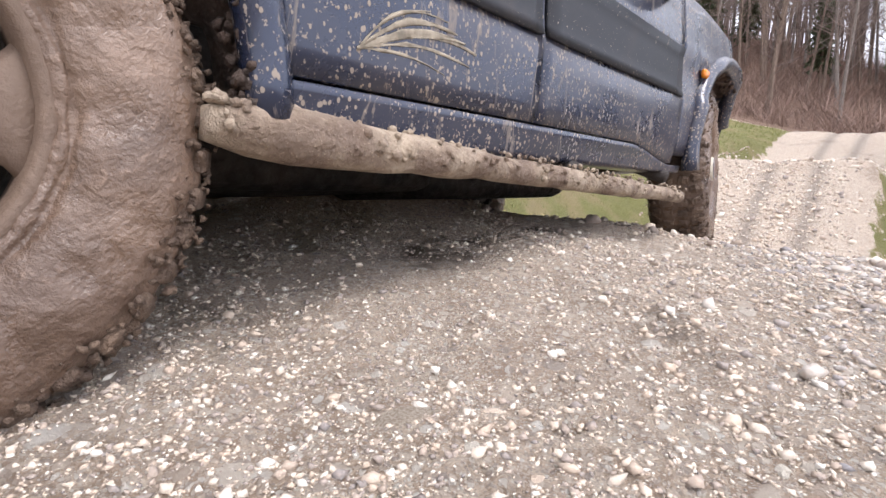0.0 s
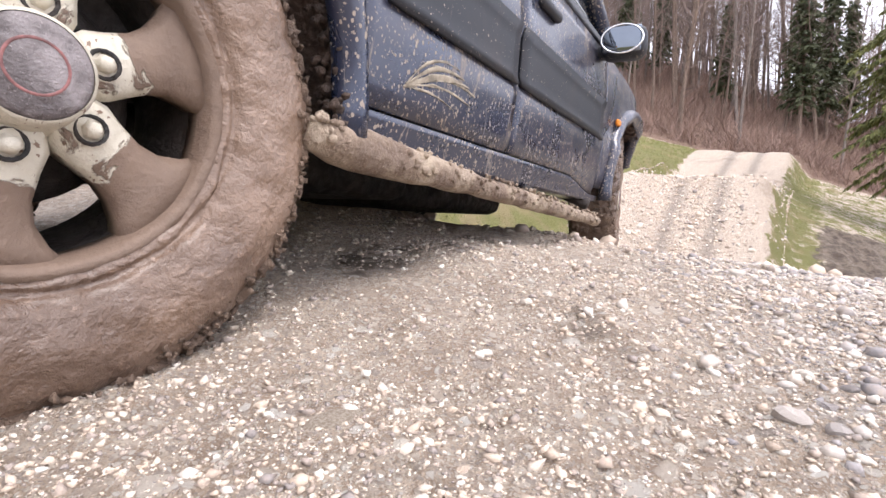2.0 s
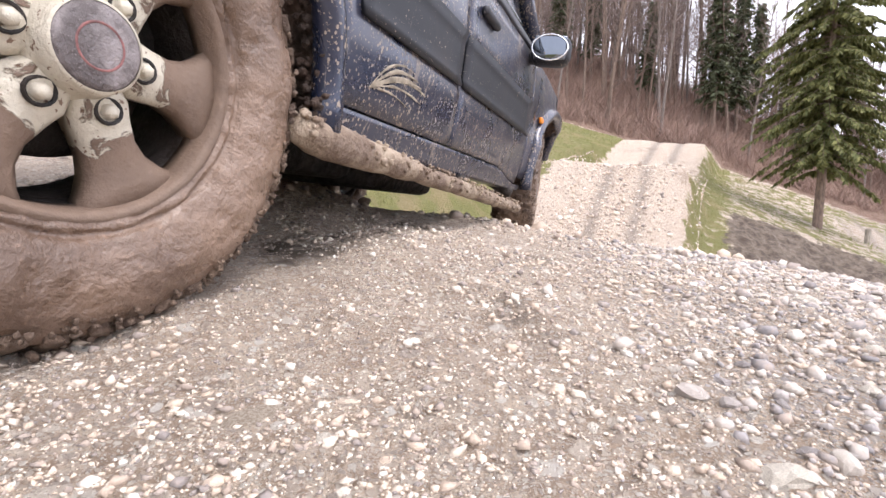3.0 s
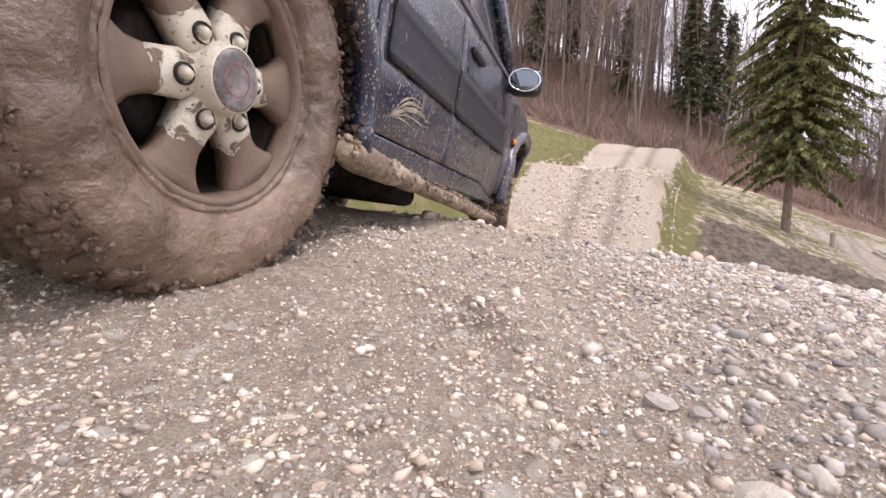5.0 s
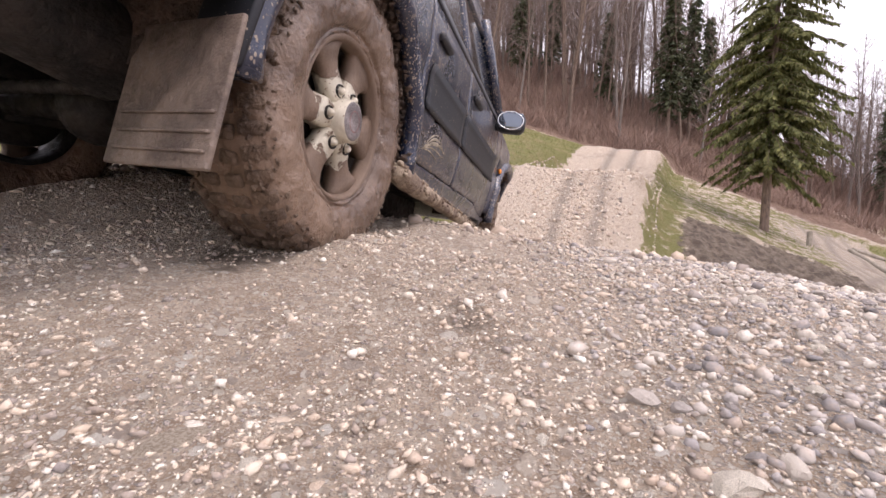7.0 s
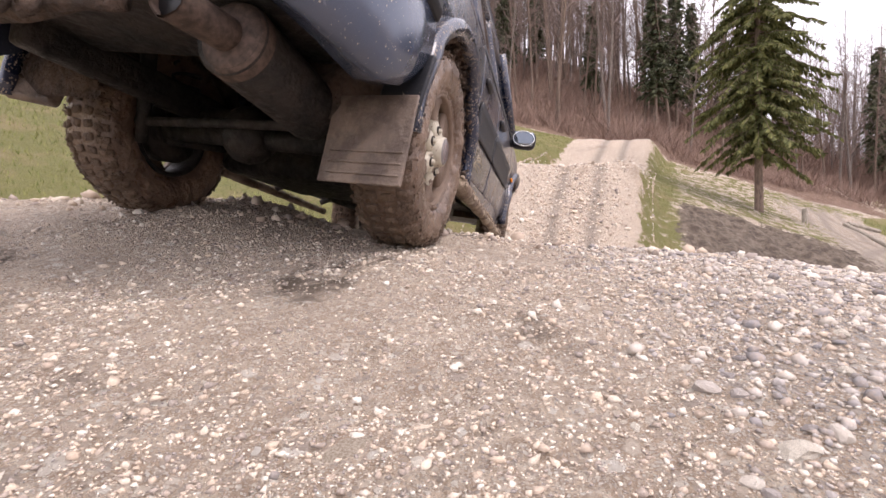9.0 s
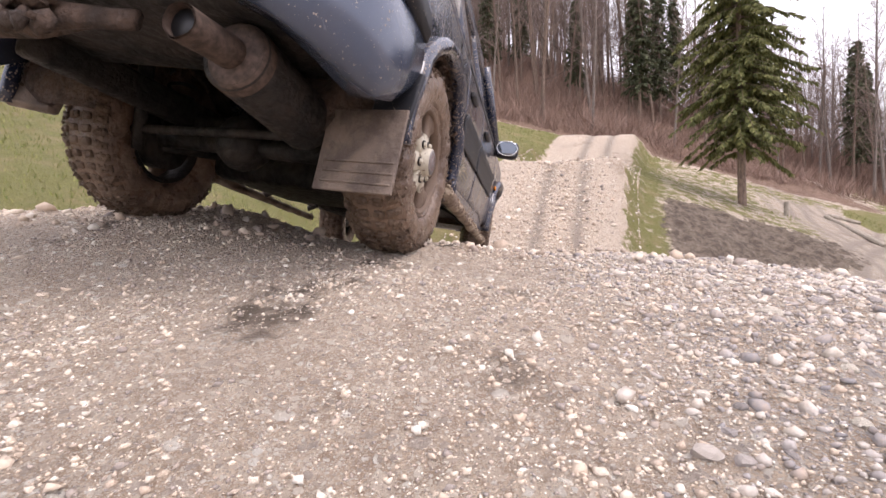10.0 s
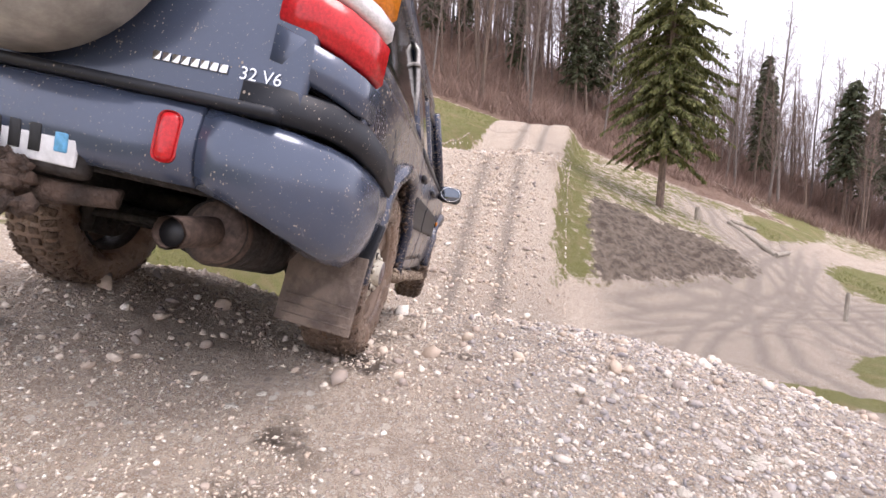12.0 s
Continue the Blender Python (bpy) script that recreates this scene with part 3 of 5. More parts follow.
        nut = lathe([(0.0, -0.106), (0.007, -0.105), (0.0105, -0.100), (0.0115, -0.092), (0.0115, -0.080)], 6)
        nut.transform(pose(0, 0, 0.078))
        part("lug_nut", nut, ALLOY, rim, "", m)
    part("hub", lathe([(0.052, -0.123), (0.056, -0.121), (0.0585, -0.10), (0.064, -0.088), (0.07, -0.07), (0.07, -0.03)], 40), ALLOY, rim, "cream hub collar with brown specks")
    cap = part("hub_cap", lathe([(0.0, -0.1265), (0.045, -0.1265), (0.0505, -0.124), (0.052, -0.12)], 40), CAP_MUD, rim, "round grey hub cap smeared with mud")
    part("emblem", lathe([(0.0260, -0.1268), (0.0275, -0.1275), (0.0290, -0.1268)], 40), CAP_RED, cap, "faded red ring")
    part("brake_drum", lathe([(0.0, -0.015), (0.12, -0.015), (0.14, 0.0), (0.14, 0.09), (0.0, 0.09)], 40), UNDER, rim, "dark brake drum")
    return w


def moved(bm, at):
    bm.transform(pose(*at))
    return bm


def rough_up_mesh(me, amount, scale, finer=False):
    bm = bmesh.new()
    bm.from_mesh(me)
    if finer:
        bmesh.ops.subdivide_edges(bm, edges=bm.edges[:], cuts=2, use_grid_fill=True)
        rough_up(bm, amount * 0.35, scale * 2.6, 4)
    rough_up(bm, amount, scale)
    bm.to_mesh(me)
    bm.free()
    me.polygons.foreach_set("use_smooth", [True] * len(me.polygons))


def sweep(path, section, name=""):
    """Sweeps (out, z) sections along a plan line of (x, y, zshift, stretch)."""
    bm = bmesh.new()
    rings = []
    for i, (x, y, dz, k) in enumerate(path):
        p, q = path[max(i - 1, 0)], path[min(i + 1, len(path) - 1)]
        t = Vector((q[0] - p[0], q[1] - p[1], 0)).normalized()
        out = Vector((t.y, -t.x, 0))
        rings.append([bm.verts.new(Vector((x, y, 0)) + out * o + Vector((0, 0, z * k + dz))) for o, z in section])
    for a, b in zip(rings, rings[1:]):
        for k in range(len(section)):
            m = (k + 1) % len(section)
            bm.faces.new((a[k], a[m], b[m], b[k]))
    bm.faces.new(rings[0]), bm.faces.new(rings[-1])
    bmesh.ops.recalc_face_normals(bm, faces=bm.faces[:])
    return bm


def letters(text, size, depth):
    cu = bpy.data.curves.new("lettering", "FONT")
    cu.body, cu.size, cu.extrude = text, size, depth
    ob = bpy.data.objects.new("lettering", cu)
    scene.collection.objects.link(ob)
    bpy.context.view_layer.update()
    me = bpy.data.meshes.new_from_object(ob)
    bpy.data.objects.remove(ob)
    me.materials.clear()
    return me


WHEELS = {}


def build_car():
    car = new("off_road_car")
    tagged(car, "dark blue mud-splashed four-wheel-drive estate car on gravel", "car")
    for nm, x, y, turn in (("rear_right_wheel", 0, -0.73, 0), ("rear_left_wheel", 0.09, 0.57, 180), ("front_right_wheel", 2.70, -0.70, 0), ("front_left_wheel", 2.70, 0.70, 180)):
        at = pose(x, y, 0.37, 0, 0, turn)
        first = WHEELS.get("rear_right_wheel")
        WHEELS[nm] = (copy_thing(first[0], at) if first else wheel_parts(car, "wheel", at, "mud-caked tyre on a six-spoked alloy rim"), x, y, turn)
    flat = lambda v: (lambda x: v)
    for side in (-1, 1):
        door_top = flat(1.0)
        rear_door = part("rear_door", skin(0.47, 1.126, flat(0.418), door_top, side), PAINT, car, "blue rear door splashed with dried mud")
        front_door = part("front_door", skin(1.134, 2.10, lambda x: 0.418 - 0.05 * step(1.7, 2.1, x), door_top, side), PAINT, car, "blue front door splashed with dried mud")
        part("sill", skin(0.44, 2.22, flat(0.335), lambda x: 0.411 - 0.05 * step(1.7, 2.1, x), side, 40, 6, 0.08), PAINT, car, "mud-streaked sill")
        part("rear_quarter", skin(-0.79, 0.463, lambda x: 0.775 if x < -0.425 else arch(0, 0.43, 0.47)(x), lambda x: 1.0 - 0.10 * step(-0.70, -0.76, x), side, 72, 14), PAINT, car, "blue rear wing with a mud-edged wheel arch")
        part("front_wing", skin(2.108, 3.42, arch(2.70, 0.43, 0.40), lambda x: 1.0 - 0.10 * step(2.3, 3.4, x), side, 72, 12), PAINT, car, "blue front wing")
        for nm, a, b, host in (("door_moulding", 0.53, 1.118, rear_door), ("door_moulding", 1.144, 2.09, front_door)):
            part(nm, skin(a, b, flat(0.612), flat(0.782), side, 14, 6, 0.012, 0.012), PLASTIC, host, "broad dark plastic rubbing strip")
        for a, b in ((-0.74, 0.30), (0.56, 1.14), (1.21, 1.95)):
            part("window", skin(a, b, flat(1.055), flat(1.52), side, 12, 8, 0.01, -0.012), GLASS, car, "dark side window")
        part("window_frame", skin(-0.735, 0.47, flat(1.004), flat(1.056), side, 20, 2, 0.03), PAINT, car)
        part("window_frame", skin(0.49, 2.10, flat(1.004), flat(1.054), side, 20, 2, 0.03, 0.004), PLASTIC, car, "black window seal")
        for a, b in ((-0.92, -0.745), (0.305, 0.555), (1.145, 1.205)):
            part("pillar", skin(a, b, flat(1.285 if a < -0.9 else 1.058), flat(1.52), side, 6, 8, 0.05, 0.002), PAINT, car)
        part("roof_rail_panel", skin(-0.92, 1.95, flat(1.522), flat(1.66), side, 24, 4, 0.05, 0.0), PAINT, car)
        pl = tube([(2.12, side * 0.85, 1.03), (1.97, side * 0.76, 1.40), (1.86, side * 0.70, 1.62)], 0.04, 8)
        part("windscreen_pillar", pl, PAINT, car)
        for cx in (0, 2.70):
            pts = []
            for i in range(33):
                a = radians((-6 if cx < 1 else 30) + (192 if cx < 1 else 156) * i / 32)
                x, z = cx + 0.445 * math.cos(a), 0.39 + 0.445 * math.sin(a)
                pts.append((x, side * (half_width(x, max(z, 0.45)) + 0.006), z))
            part("arch_flare", tube(pts, 0.034, 10), PAINT, car, "flared wheel arch lip")
            liner = bmesh.new()
            rows = []
            for i in range(29):
                a = radians((-4 if cx < 1 else 55) + (188 if cx < 1 else 129) * i / 28)
                rows.append([liner.verts.new((cx + r * math.cos(a), side * y, 0.39 + r * math.sin(a))) for r, y in ((0.43, 0.86), (0.435, 0.70), (0.44, 0.50), (0.42, 0.42))])
            for p, q in zip(rows, rows[1:]):
                for k in range(3):
                    liner.faces.new((p[k], p[k + 1], q[k + 1], q[k]))
            part("arch_liner", rough_up(liner, 0.01, 12), ARCH_MUD, car, "wheel arch lining caked with dark mud")
            clod = bmesh.new()
            rnd = random.Random(int(cx) + side + 5)
            for i in range(480):
                a = radians(rnd.uniform(-4 if cx < 1 else 60, 186))
                r = rnd.uniform(0.405, 0.437)
                k = rnd.uniform(0.004, 0.010)
                bmesh.ops.create_icosphere(clod, subdivisions=1, radius=k, matrix=pose(cx + r * math.cos(a), side * rnd.uniform(0.80, 0.87), 0.39 + r * math.sin(a)) @ Matrix.Diagonal((1, 1.5, 1.1, 1)))
            tagged(part("arch_mud", rough_up(clod, 0.008, 60), ARCH_MUD, car, "clots of mud along the wheel arch"), kind="stuff")
        # rock slider under the sill
        sp = [(0.36 + 0.06 * i, side * (0.845 + 0.004 * math.sin(i)), 0.335 - 0.0032 * i) for i in range(31)]
        slid = tube(sp, [(0.034 + 0.012 * max(0, 1 - i / 8) - 0.0003 * i) * (0.45, 0.85, 1)[min(i, 2)] for i in range(31)], 14)
        part("rock_slider", rough_up(slid, 0.007, 24, side), SLIDER_MUD, car, "side bar thickly caked with drying mud")
        crust = bmesh.new()
        rnd = random.Random(31 + side)
        for i in range(260):
            u = rnd.random() ** 1.2
            k = rnd.uniform(0.003, 0.008) * (1.25 - 0.5 * u)
            a = rnd.uniform(-0.5, 2.4)
            bmesh.ops.create_icosphere(crust, subdivisions=1, radius=k, matrix=pose(0.36 + 1.8 * u, side * (0.845 + 0.036 * math.cos(a)), 0.335 - 0.095 * u + 0.036 * math.sin(a)))
        tagged(part("slider_mud", rough_up(crust, 0.006, 70), SLIDER_MUD, car, "crust of pale mud on the side bar"), kind="stuff")
        for x in (0.62, 1.35, 2.05):
            part("slider_bracket", tube([(x, side * 0.83, 0.31), (x, side * 0.62, 0.40)], 0.025, 8), UNDER, car)
        # mirror
        shell = block(0.12, 0.185, 0.135, (1.965, side * 0.965, 0.99), 0.045, (0, 0, side * -8), 4)
        mir = part("mirror", shell, PLASTIC, car, "black door mirror with a bright rim")
        rim = lathe([(0.93, 0.0), (1.0, -0.12), (1.06, 0.0), (1.0, 0.12)], 32, "x", True)
        rim.transform(pose(1.903, side * 0.968, 0.992, 0, 0, side * -8) @ Matrix.Diagonal((0.05, 0.082, 0.058, 1)))
        part("mirror_rim", rim, CHROME, mir, "bright rim round the glass")
        part("mirror_glass", block(0.012, 0.150, 0.105, (1.907, side * 0.968, 0.992), 0.005, (0, 0, side * -8)), MIRROR, mir, "mirror glass")
        part("mirror_arm", block(0.07, 0.10, 0.05, (1.98, side * 0.865, 0.965), 0.02), PLASTIC, mir)
        part("door_handle", block(0.17, 0.03, 0.035, (1.32, side * 0.878, 0.90), 0.012), PLASTIC, front_door, "dark door handle")
        part("door_handle", block(0.15, 0.03, 0.035, (0.63, side * 0.878, 0.90), 0.012), PLASTIC, rear_door, "dark door handle")
        part("side_indicator", block(0.06, 0.02, 0.035, (2.36, side * 0.872, 0.74), 0.008), ORANGE_LENS, car, "small orange indicator")
        # mud flap
        if side < 0:
            hang = pose(-0.47, -0.73, 0.30, 0, 6, -12)
            flap = part("mud_flap", block(0.012, 0.30, 0.28, (0, 0, 0), 0.004), FLAP_MUD, car, "square rubber mud flap coated in wet mud", hang)
            for z in (-0.11, -0.075, -0.04):
                part("flap_rib", block(0.008, 0.28, 0.006, (-0.009, 0, z), 0.002), FLAP_MUD, flap)
            part("flap_stay", block(0.02, 0.15, 0.22, (0.012, -0.085, 0.17), 0.008, (8, 0, 0)), PLASTIC, flap, "blue-black flap stay with mud streaks")
        else:
            stub = rough_up(block(0.05, 0.20, 0.20, (0, 0, 0), 0.02, (0, 0, 0), 5), 0.03, 14)
            part("mud_flap", stub, FLAP_MUD, car, "torn flap stub lumpy with grey mud", pose(-0.40, 0.66, 0.43, 0, 20, 14))
        # rear bumper corner, swept round
        sec = [(-0.02, 0.0), (0.006, 0.03), (0.020, 0.08), (0.022, 0.13), (0.012, 0.18), (-0.004, 0.205), (-0.04, 0.215), (-0.10, 0.215), (-0.10, 0.0)]
        path = [(-0.975, -0.496, 0.545, 1.0), (-0.972, -0.56, 0.530, 1.06), (-0.96, -0.64, 0.505, 1.16), (-0.93, -0.715, 0.475, 1.28), (-0.87, -0.785, 0.445, 1.40), (-0.79, -0.83, 0.420, 1.50), (-0.69, -0.855, 0.405, 1.52), (-0.58, -0.868, 0.43, 1.38), (-0.47, -0.872, 0.50, 1.05)]
        corner = sweep(path, sec)
        corner.transform(Matrix.Diagonal((1, -side, 1, 1)))
        bmesh.ops.recalc_face_normals(corner, faces=corner.faces[:])
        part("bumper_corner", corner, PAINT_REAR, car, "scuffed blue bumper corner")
        strip = sweep([(-0.955, -0.56, 0.752, 1), (-0.93, -0.68, 0.757, 1), (-0.875, -0.775, 0.757, 1), (-0.77, -0.835, 0.745, 1), (-0.62, -0.868, 0.715, 1), (-0.47, -0.885, 0.665, 1)], [(0.012, 0.0), (0.022, 0.03), (0.016, 0.085), (-0.02, 0.10), (-0.06, 0.0)])
        strip.transform(Matrix.Diagonal((1, -side, 1, 1)))
        bmesh.ops.recalc_face_normals(strip, faces=strip.faces[:])
        part("corner_moulding", strip, PLASTIC, car, "black plastic corner moulding")
        # tail lamp
        def lens(nm, z0, z1, mat, host, label):
            line = [(-0.925, -0.60, 0.06, 1), (-0.915, -0.69, 0.035, 1), (-0.885, -0.765, 0.015, 1), (-0.83, -0.815, 0.0, 1), (-0.75, -0.842, -0.01, 1)]
            bm = sweep(line, [(0.0, z0), (0.016, z0 + 0.01), (0.016, z1 - 0.01), (0.0, z1), (-0.05, z1), (-0.05, z0)])
            bm.transform(Matrix.Diagonal((1, -side, 1, 1)))
            bmesh.ops.recalc_face_normals(bm, faces=bm.faces[:])
            return part(nm, bm, mat, host, label)

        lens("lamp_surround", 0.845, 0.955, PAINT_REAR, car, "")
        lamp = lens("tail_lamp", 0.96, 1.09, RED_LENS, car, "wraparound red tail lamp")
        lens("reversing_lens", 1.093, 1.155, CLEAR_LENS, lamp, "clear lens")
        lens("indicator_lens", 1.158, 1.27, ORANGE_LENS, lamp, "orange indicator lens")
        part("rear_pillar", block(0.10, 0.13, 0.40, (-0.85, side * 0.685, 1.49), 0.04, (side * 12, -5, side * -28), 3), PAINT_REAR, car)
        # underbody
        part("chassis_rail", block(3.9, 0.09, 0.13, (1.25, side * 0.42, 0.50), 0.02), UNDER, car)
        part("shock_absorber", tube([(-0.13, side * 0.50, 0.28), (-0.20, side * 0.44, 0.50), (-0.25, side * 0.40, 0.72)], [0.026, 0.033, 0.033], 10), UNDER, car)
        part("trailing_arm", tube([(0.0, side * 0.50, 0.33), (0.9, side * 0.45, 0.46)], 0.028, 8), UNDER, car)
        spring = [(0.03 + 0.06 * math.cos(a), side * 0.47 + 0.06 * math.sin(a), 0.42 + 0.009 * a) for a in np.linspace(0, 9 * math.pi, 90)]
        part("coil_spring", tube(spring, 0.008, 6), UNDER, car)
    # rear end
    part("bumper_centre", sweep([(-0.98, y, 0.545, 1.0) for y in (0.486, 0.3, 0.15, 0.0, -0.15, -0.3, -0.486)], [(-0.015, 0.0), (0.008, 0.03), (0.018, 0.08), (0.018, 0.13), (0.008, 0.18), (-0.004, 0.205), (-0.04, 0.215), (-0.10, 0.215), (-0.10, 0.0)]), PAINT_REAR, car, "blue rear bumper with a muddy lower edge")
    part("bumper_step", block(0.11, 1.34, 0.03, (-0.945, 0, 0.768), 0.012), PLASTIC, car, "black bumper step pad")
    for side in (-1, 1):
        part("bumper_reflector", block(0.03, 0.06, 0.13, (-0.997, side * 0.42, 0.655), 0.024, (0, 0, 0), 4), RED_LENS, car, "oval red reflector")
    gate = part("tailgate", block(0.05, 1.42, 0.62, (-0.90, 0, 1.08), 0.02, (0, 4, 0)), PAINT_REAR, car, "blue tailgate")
    part("tailgate_window", block(0.03, 1.20, 0.38, (-0.872, 0, 1.49), 0.02, (0, 10, 0)), GLASS, gate, "dark rear window")
    for i in range(8):
        part("name_badge", block(0.006, 0.022, 0.024, (-0.945, -0.31 - 0.026 * i, 0.862), 0.002), CHROME, gate, "chrome badge bar")
    me = letters("32 V6", 0.048, 0.003)
    me.materials.append(CHROME)
    part("engine_badge", me, CHROME, gate, "chrome 32 V6 badge", Matrix(((0, 0, -1, -0.944), (-1, 0, 0, -0.535), (0, 1, 0, 0.846), (0, 0, 0, 1))))
    plate = part("number_plate", block(0.012, 0.52, 0.115, (-0.985, 0.07, 0.585), 0.004, (0, -6, 0)), PLATE_WHITE, car, "white number plate half hidden by mud")
    for i in range(6):
        part("plate_mark", block(0.006, 0.03, 0.07, (-0.992, -0.08 + 0.055 * i, 0.585), 0.002, (0, -6, 0)), INK, plate)
    part("plate_badge", block(0.006, 0.035, 0.05, (-0.992, -0.15, 0.585), 0.004, (0, -6, 0)), BADGE_BLUE, plate)
    part("plate_holder", block(0.05, 0.56, 0.15, (-0.955, 0.07, 0.575), 0.02), UNDER, car)
    bar = rough_up(tube([(-0.90, 0.85, 0.47), (-0.93, 0.4, 0.44), (-0.93, 0.0, 0.45), (-0.92, -0.14, 0.46), (-0.90, -0.26, 0.47)], [0.03, 0.05, 0.045, 0.03, 0.026], 12), 0.014, 18)
    part("tow_bar", bar, ARCH_MUD, car, "steel tow bar caked with mud")
    clod = bmesh.new()
    rnd = random.Random(77)
    for i in range(420):
        y = -0.10 + 0.86 * rnd.random() ** 0.8
        z = 0.40 + 0.20 * rnd.random() ** 1.4 * min(1.0, 0.5 + (y + 0.1) * 3)
        bmesh.ops.create_icosphere(clod, subdivisions=1, radius=rnd.uniform(0.008, 0.03), matrix=pose(-0.985 - rnd.uniform(0, 0.035), y, z))
    tagged(part("plate_mud", rough_up(clod, 0.014, 40), ARCH_MUD, car, "heap of dark mud stuck below the plate"), kind="stuff")
    spare = part("spare_wheel", lathe([(0.0, -0.14), (0.20, -0.145), (0.29, -0.13), (0.345, -0.09), (0.362, -0.03), (0.362, 0.07), (0.32, 0.11), (0.0, 0.12)], 64, "x"), COVER, car, "spare wheel in a dirty grey cover", pose(-1.06, 0.05, 1.19, 0, 0, 0) @ Matrix.Diagonal((1, 1.12, 1.12, 1)))
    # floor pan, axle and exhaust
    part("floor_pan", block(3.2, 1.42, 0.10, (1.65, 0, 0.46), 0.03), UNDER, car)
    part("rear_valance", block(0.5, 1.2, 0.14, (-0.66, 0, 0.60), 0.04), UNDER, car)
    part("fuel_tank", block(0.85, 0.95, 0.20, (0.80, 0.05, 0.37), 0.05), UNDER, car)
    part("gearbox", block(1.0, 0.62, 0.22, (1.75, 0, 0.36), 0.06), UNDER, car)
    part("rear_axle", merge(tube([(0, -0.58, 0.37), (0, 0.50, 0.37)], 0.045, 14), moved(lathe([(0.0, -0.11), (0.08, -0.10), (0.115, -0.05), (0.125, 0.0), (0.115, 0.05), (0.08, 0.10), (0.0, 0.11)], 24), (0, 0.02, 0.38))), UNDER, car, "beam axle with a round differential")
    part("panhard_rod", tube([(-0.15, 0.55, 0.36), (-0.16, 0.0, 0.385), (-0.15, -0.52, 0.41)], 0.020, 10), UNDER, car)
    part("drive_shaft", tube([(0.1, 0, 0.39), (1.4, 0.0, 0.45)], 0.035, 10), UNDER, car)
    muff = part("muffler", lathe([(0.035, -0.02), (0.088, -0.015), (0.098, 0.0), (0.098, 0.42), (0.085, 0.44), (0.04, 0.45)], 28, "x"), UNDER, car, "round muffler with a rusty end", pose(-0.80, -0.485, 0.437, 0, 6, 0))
    part("muffler_end", lathe([(0.0, -0.022), (0.07, -0.022), (0.09, -0.014), (0.1, 0.005), (0.1, 0.03)], 28, "x"), RUST, muff, "rust-brown muffler end")
    pipe = tube([(-0.76, -0.485, 0.44), (-0.88, -0.483, 0.432), (-1.006, -0.482, 0.425)], 0.043, 16, False)
    inner = tube([(-0.76, -0.485, 0.44), (-0.88, -0.483, 0.432), (-1.006, -0.482, 0.425)], 0.038, 16, False)
    part("tail_pipe", rough_up(merge(pipe, inner), 0.004, 40), RUST, car, "mud-crusted round tail pipe")
    # a steel tube bracketed to the rear pillar, and a fan of dried mud on the rear door
    rail = part("side_tube", tube([(0.30, -0.80, 1.05), (0.30, -0.775, 1.30), (0.30, -0.735, 1.50), (0.30, -0.70, 1.53)], 0.016, 10), STEEL, car, "grey steel tube bracketed to the side")
    for z, y in ((1.12, -0.80), (1.42, -0.755)):
        part("tube_bracket", block(0.05, 0.07, 0.02, (0.30, y + 0.02, z), 0.004), STEEL, rail)
    splash_host = [o for o in car.children if o.name == "rear_door"][0]
    for k, (a, n, bow, r) in enumerate(((4, 0.27, 0.02, 0.002), (9, 0.29, 0.03, 0.004), (13, 0.26, 0.02, 0.005), (17, 0.24, 0.03, 0.003), (23, 0.22, 0.035, 0.0016), (31, 0.18, 0.02, 0.0013), (-2, 0.20, 0.012, 0.0014))):
        pts = []
        for i in range(9):
            u = i / 8
            x = 0.60 + n * u * math.cos(radians(a)) + bow * math.sin(math.pi * u) * -math.sin(radians(a))
            z = 0.475 + n * u * math.sin(radians(a)) + bow * math.sin(math.pi * u) * math.cos(radians(a))
            pts.append((x, -(half_width(x, z) + 0.001), z))
        bm = tube(pts, [r * (0.35 + 1.3 * math.sin(math.pi * (0.15 + 0.75 * i / 8)) ** 2) for i in range(9)], 8)
        for v in bm.verts:
            v.co.y = -(half_width(v.co.x, v.co.z) + 0.001) + (v.co.y + half_width(v.co.x, v.co.z)) * 0.12
        part("mud_splash", rough_up(bm, 0.004, 60, k), SPLASH, splash_host, "pale fan of dried mud")
    # Black disc set in the pipe's mouth to paint the shade inside it
    part("pipe_bore", lathe([(0.0, 0.0), (0.039, 0.0), (0.039, 0.02), (0.0, 0.02)], 20, "x"), INK, car, "black disc for the shade inside the tail pipe", pose(-0.985, -0.482, 0.425))
    part("roof", block(2.85, 1.36, 0.06, (0.52, 0, 1.69), 0.03), PAINT, car)
    part("bonnet", block(1.30, 1.36, 0.06, (2.76, 0, 0.98), 0.03, (0, 4, 0)), PAINT, car)
    part("windscreen", block(0.02, 1.35, 0.72, (1.98, 0, 1.34), 0.01, (0, -24, 0)), GLASS, car)
    part("front_bumper", block(0.22, 1.22, 0.34, (3.42, 0, 0.58), 0.08, (0, 0, 0), 3), PAINT, car)
    part("grille", block(0.05, 1.15, 0.26, (3.43, 0, 0.85), 0.03), PLASTIC, car)
    return car


car = build_car()
rolling = {o for w, *_ in WHEELS.values() for o in (w, *w.children_recursive)}
for o in car.children_recursive:
    if o not in rolling and o.matrix_basis == Matrix.Identity(4):
        for v in o.data.vertices:
            if v.co.y > 0:
                v.co.y *= 0.87

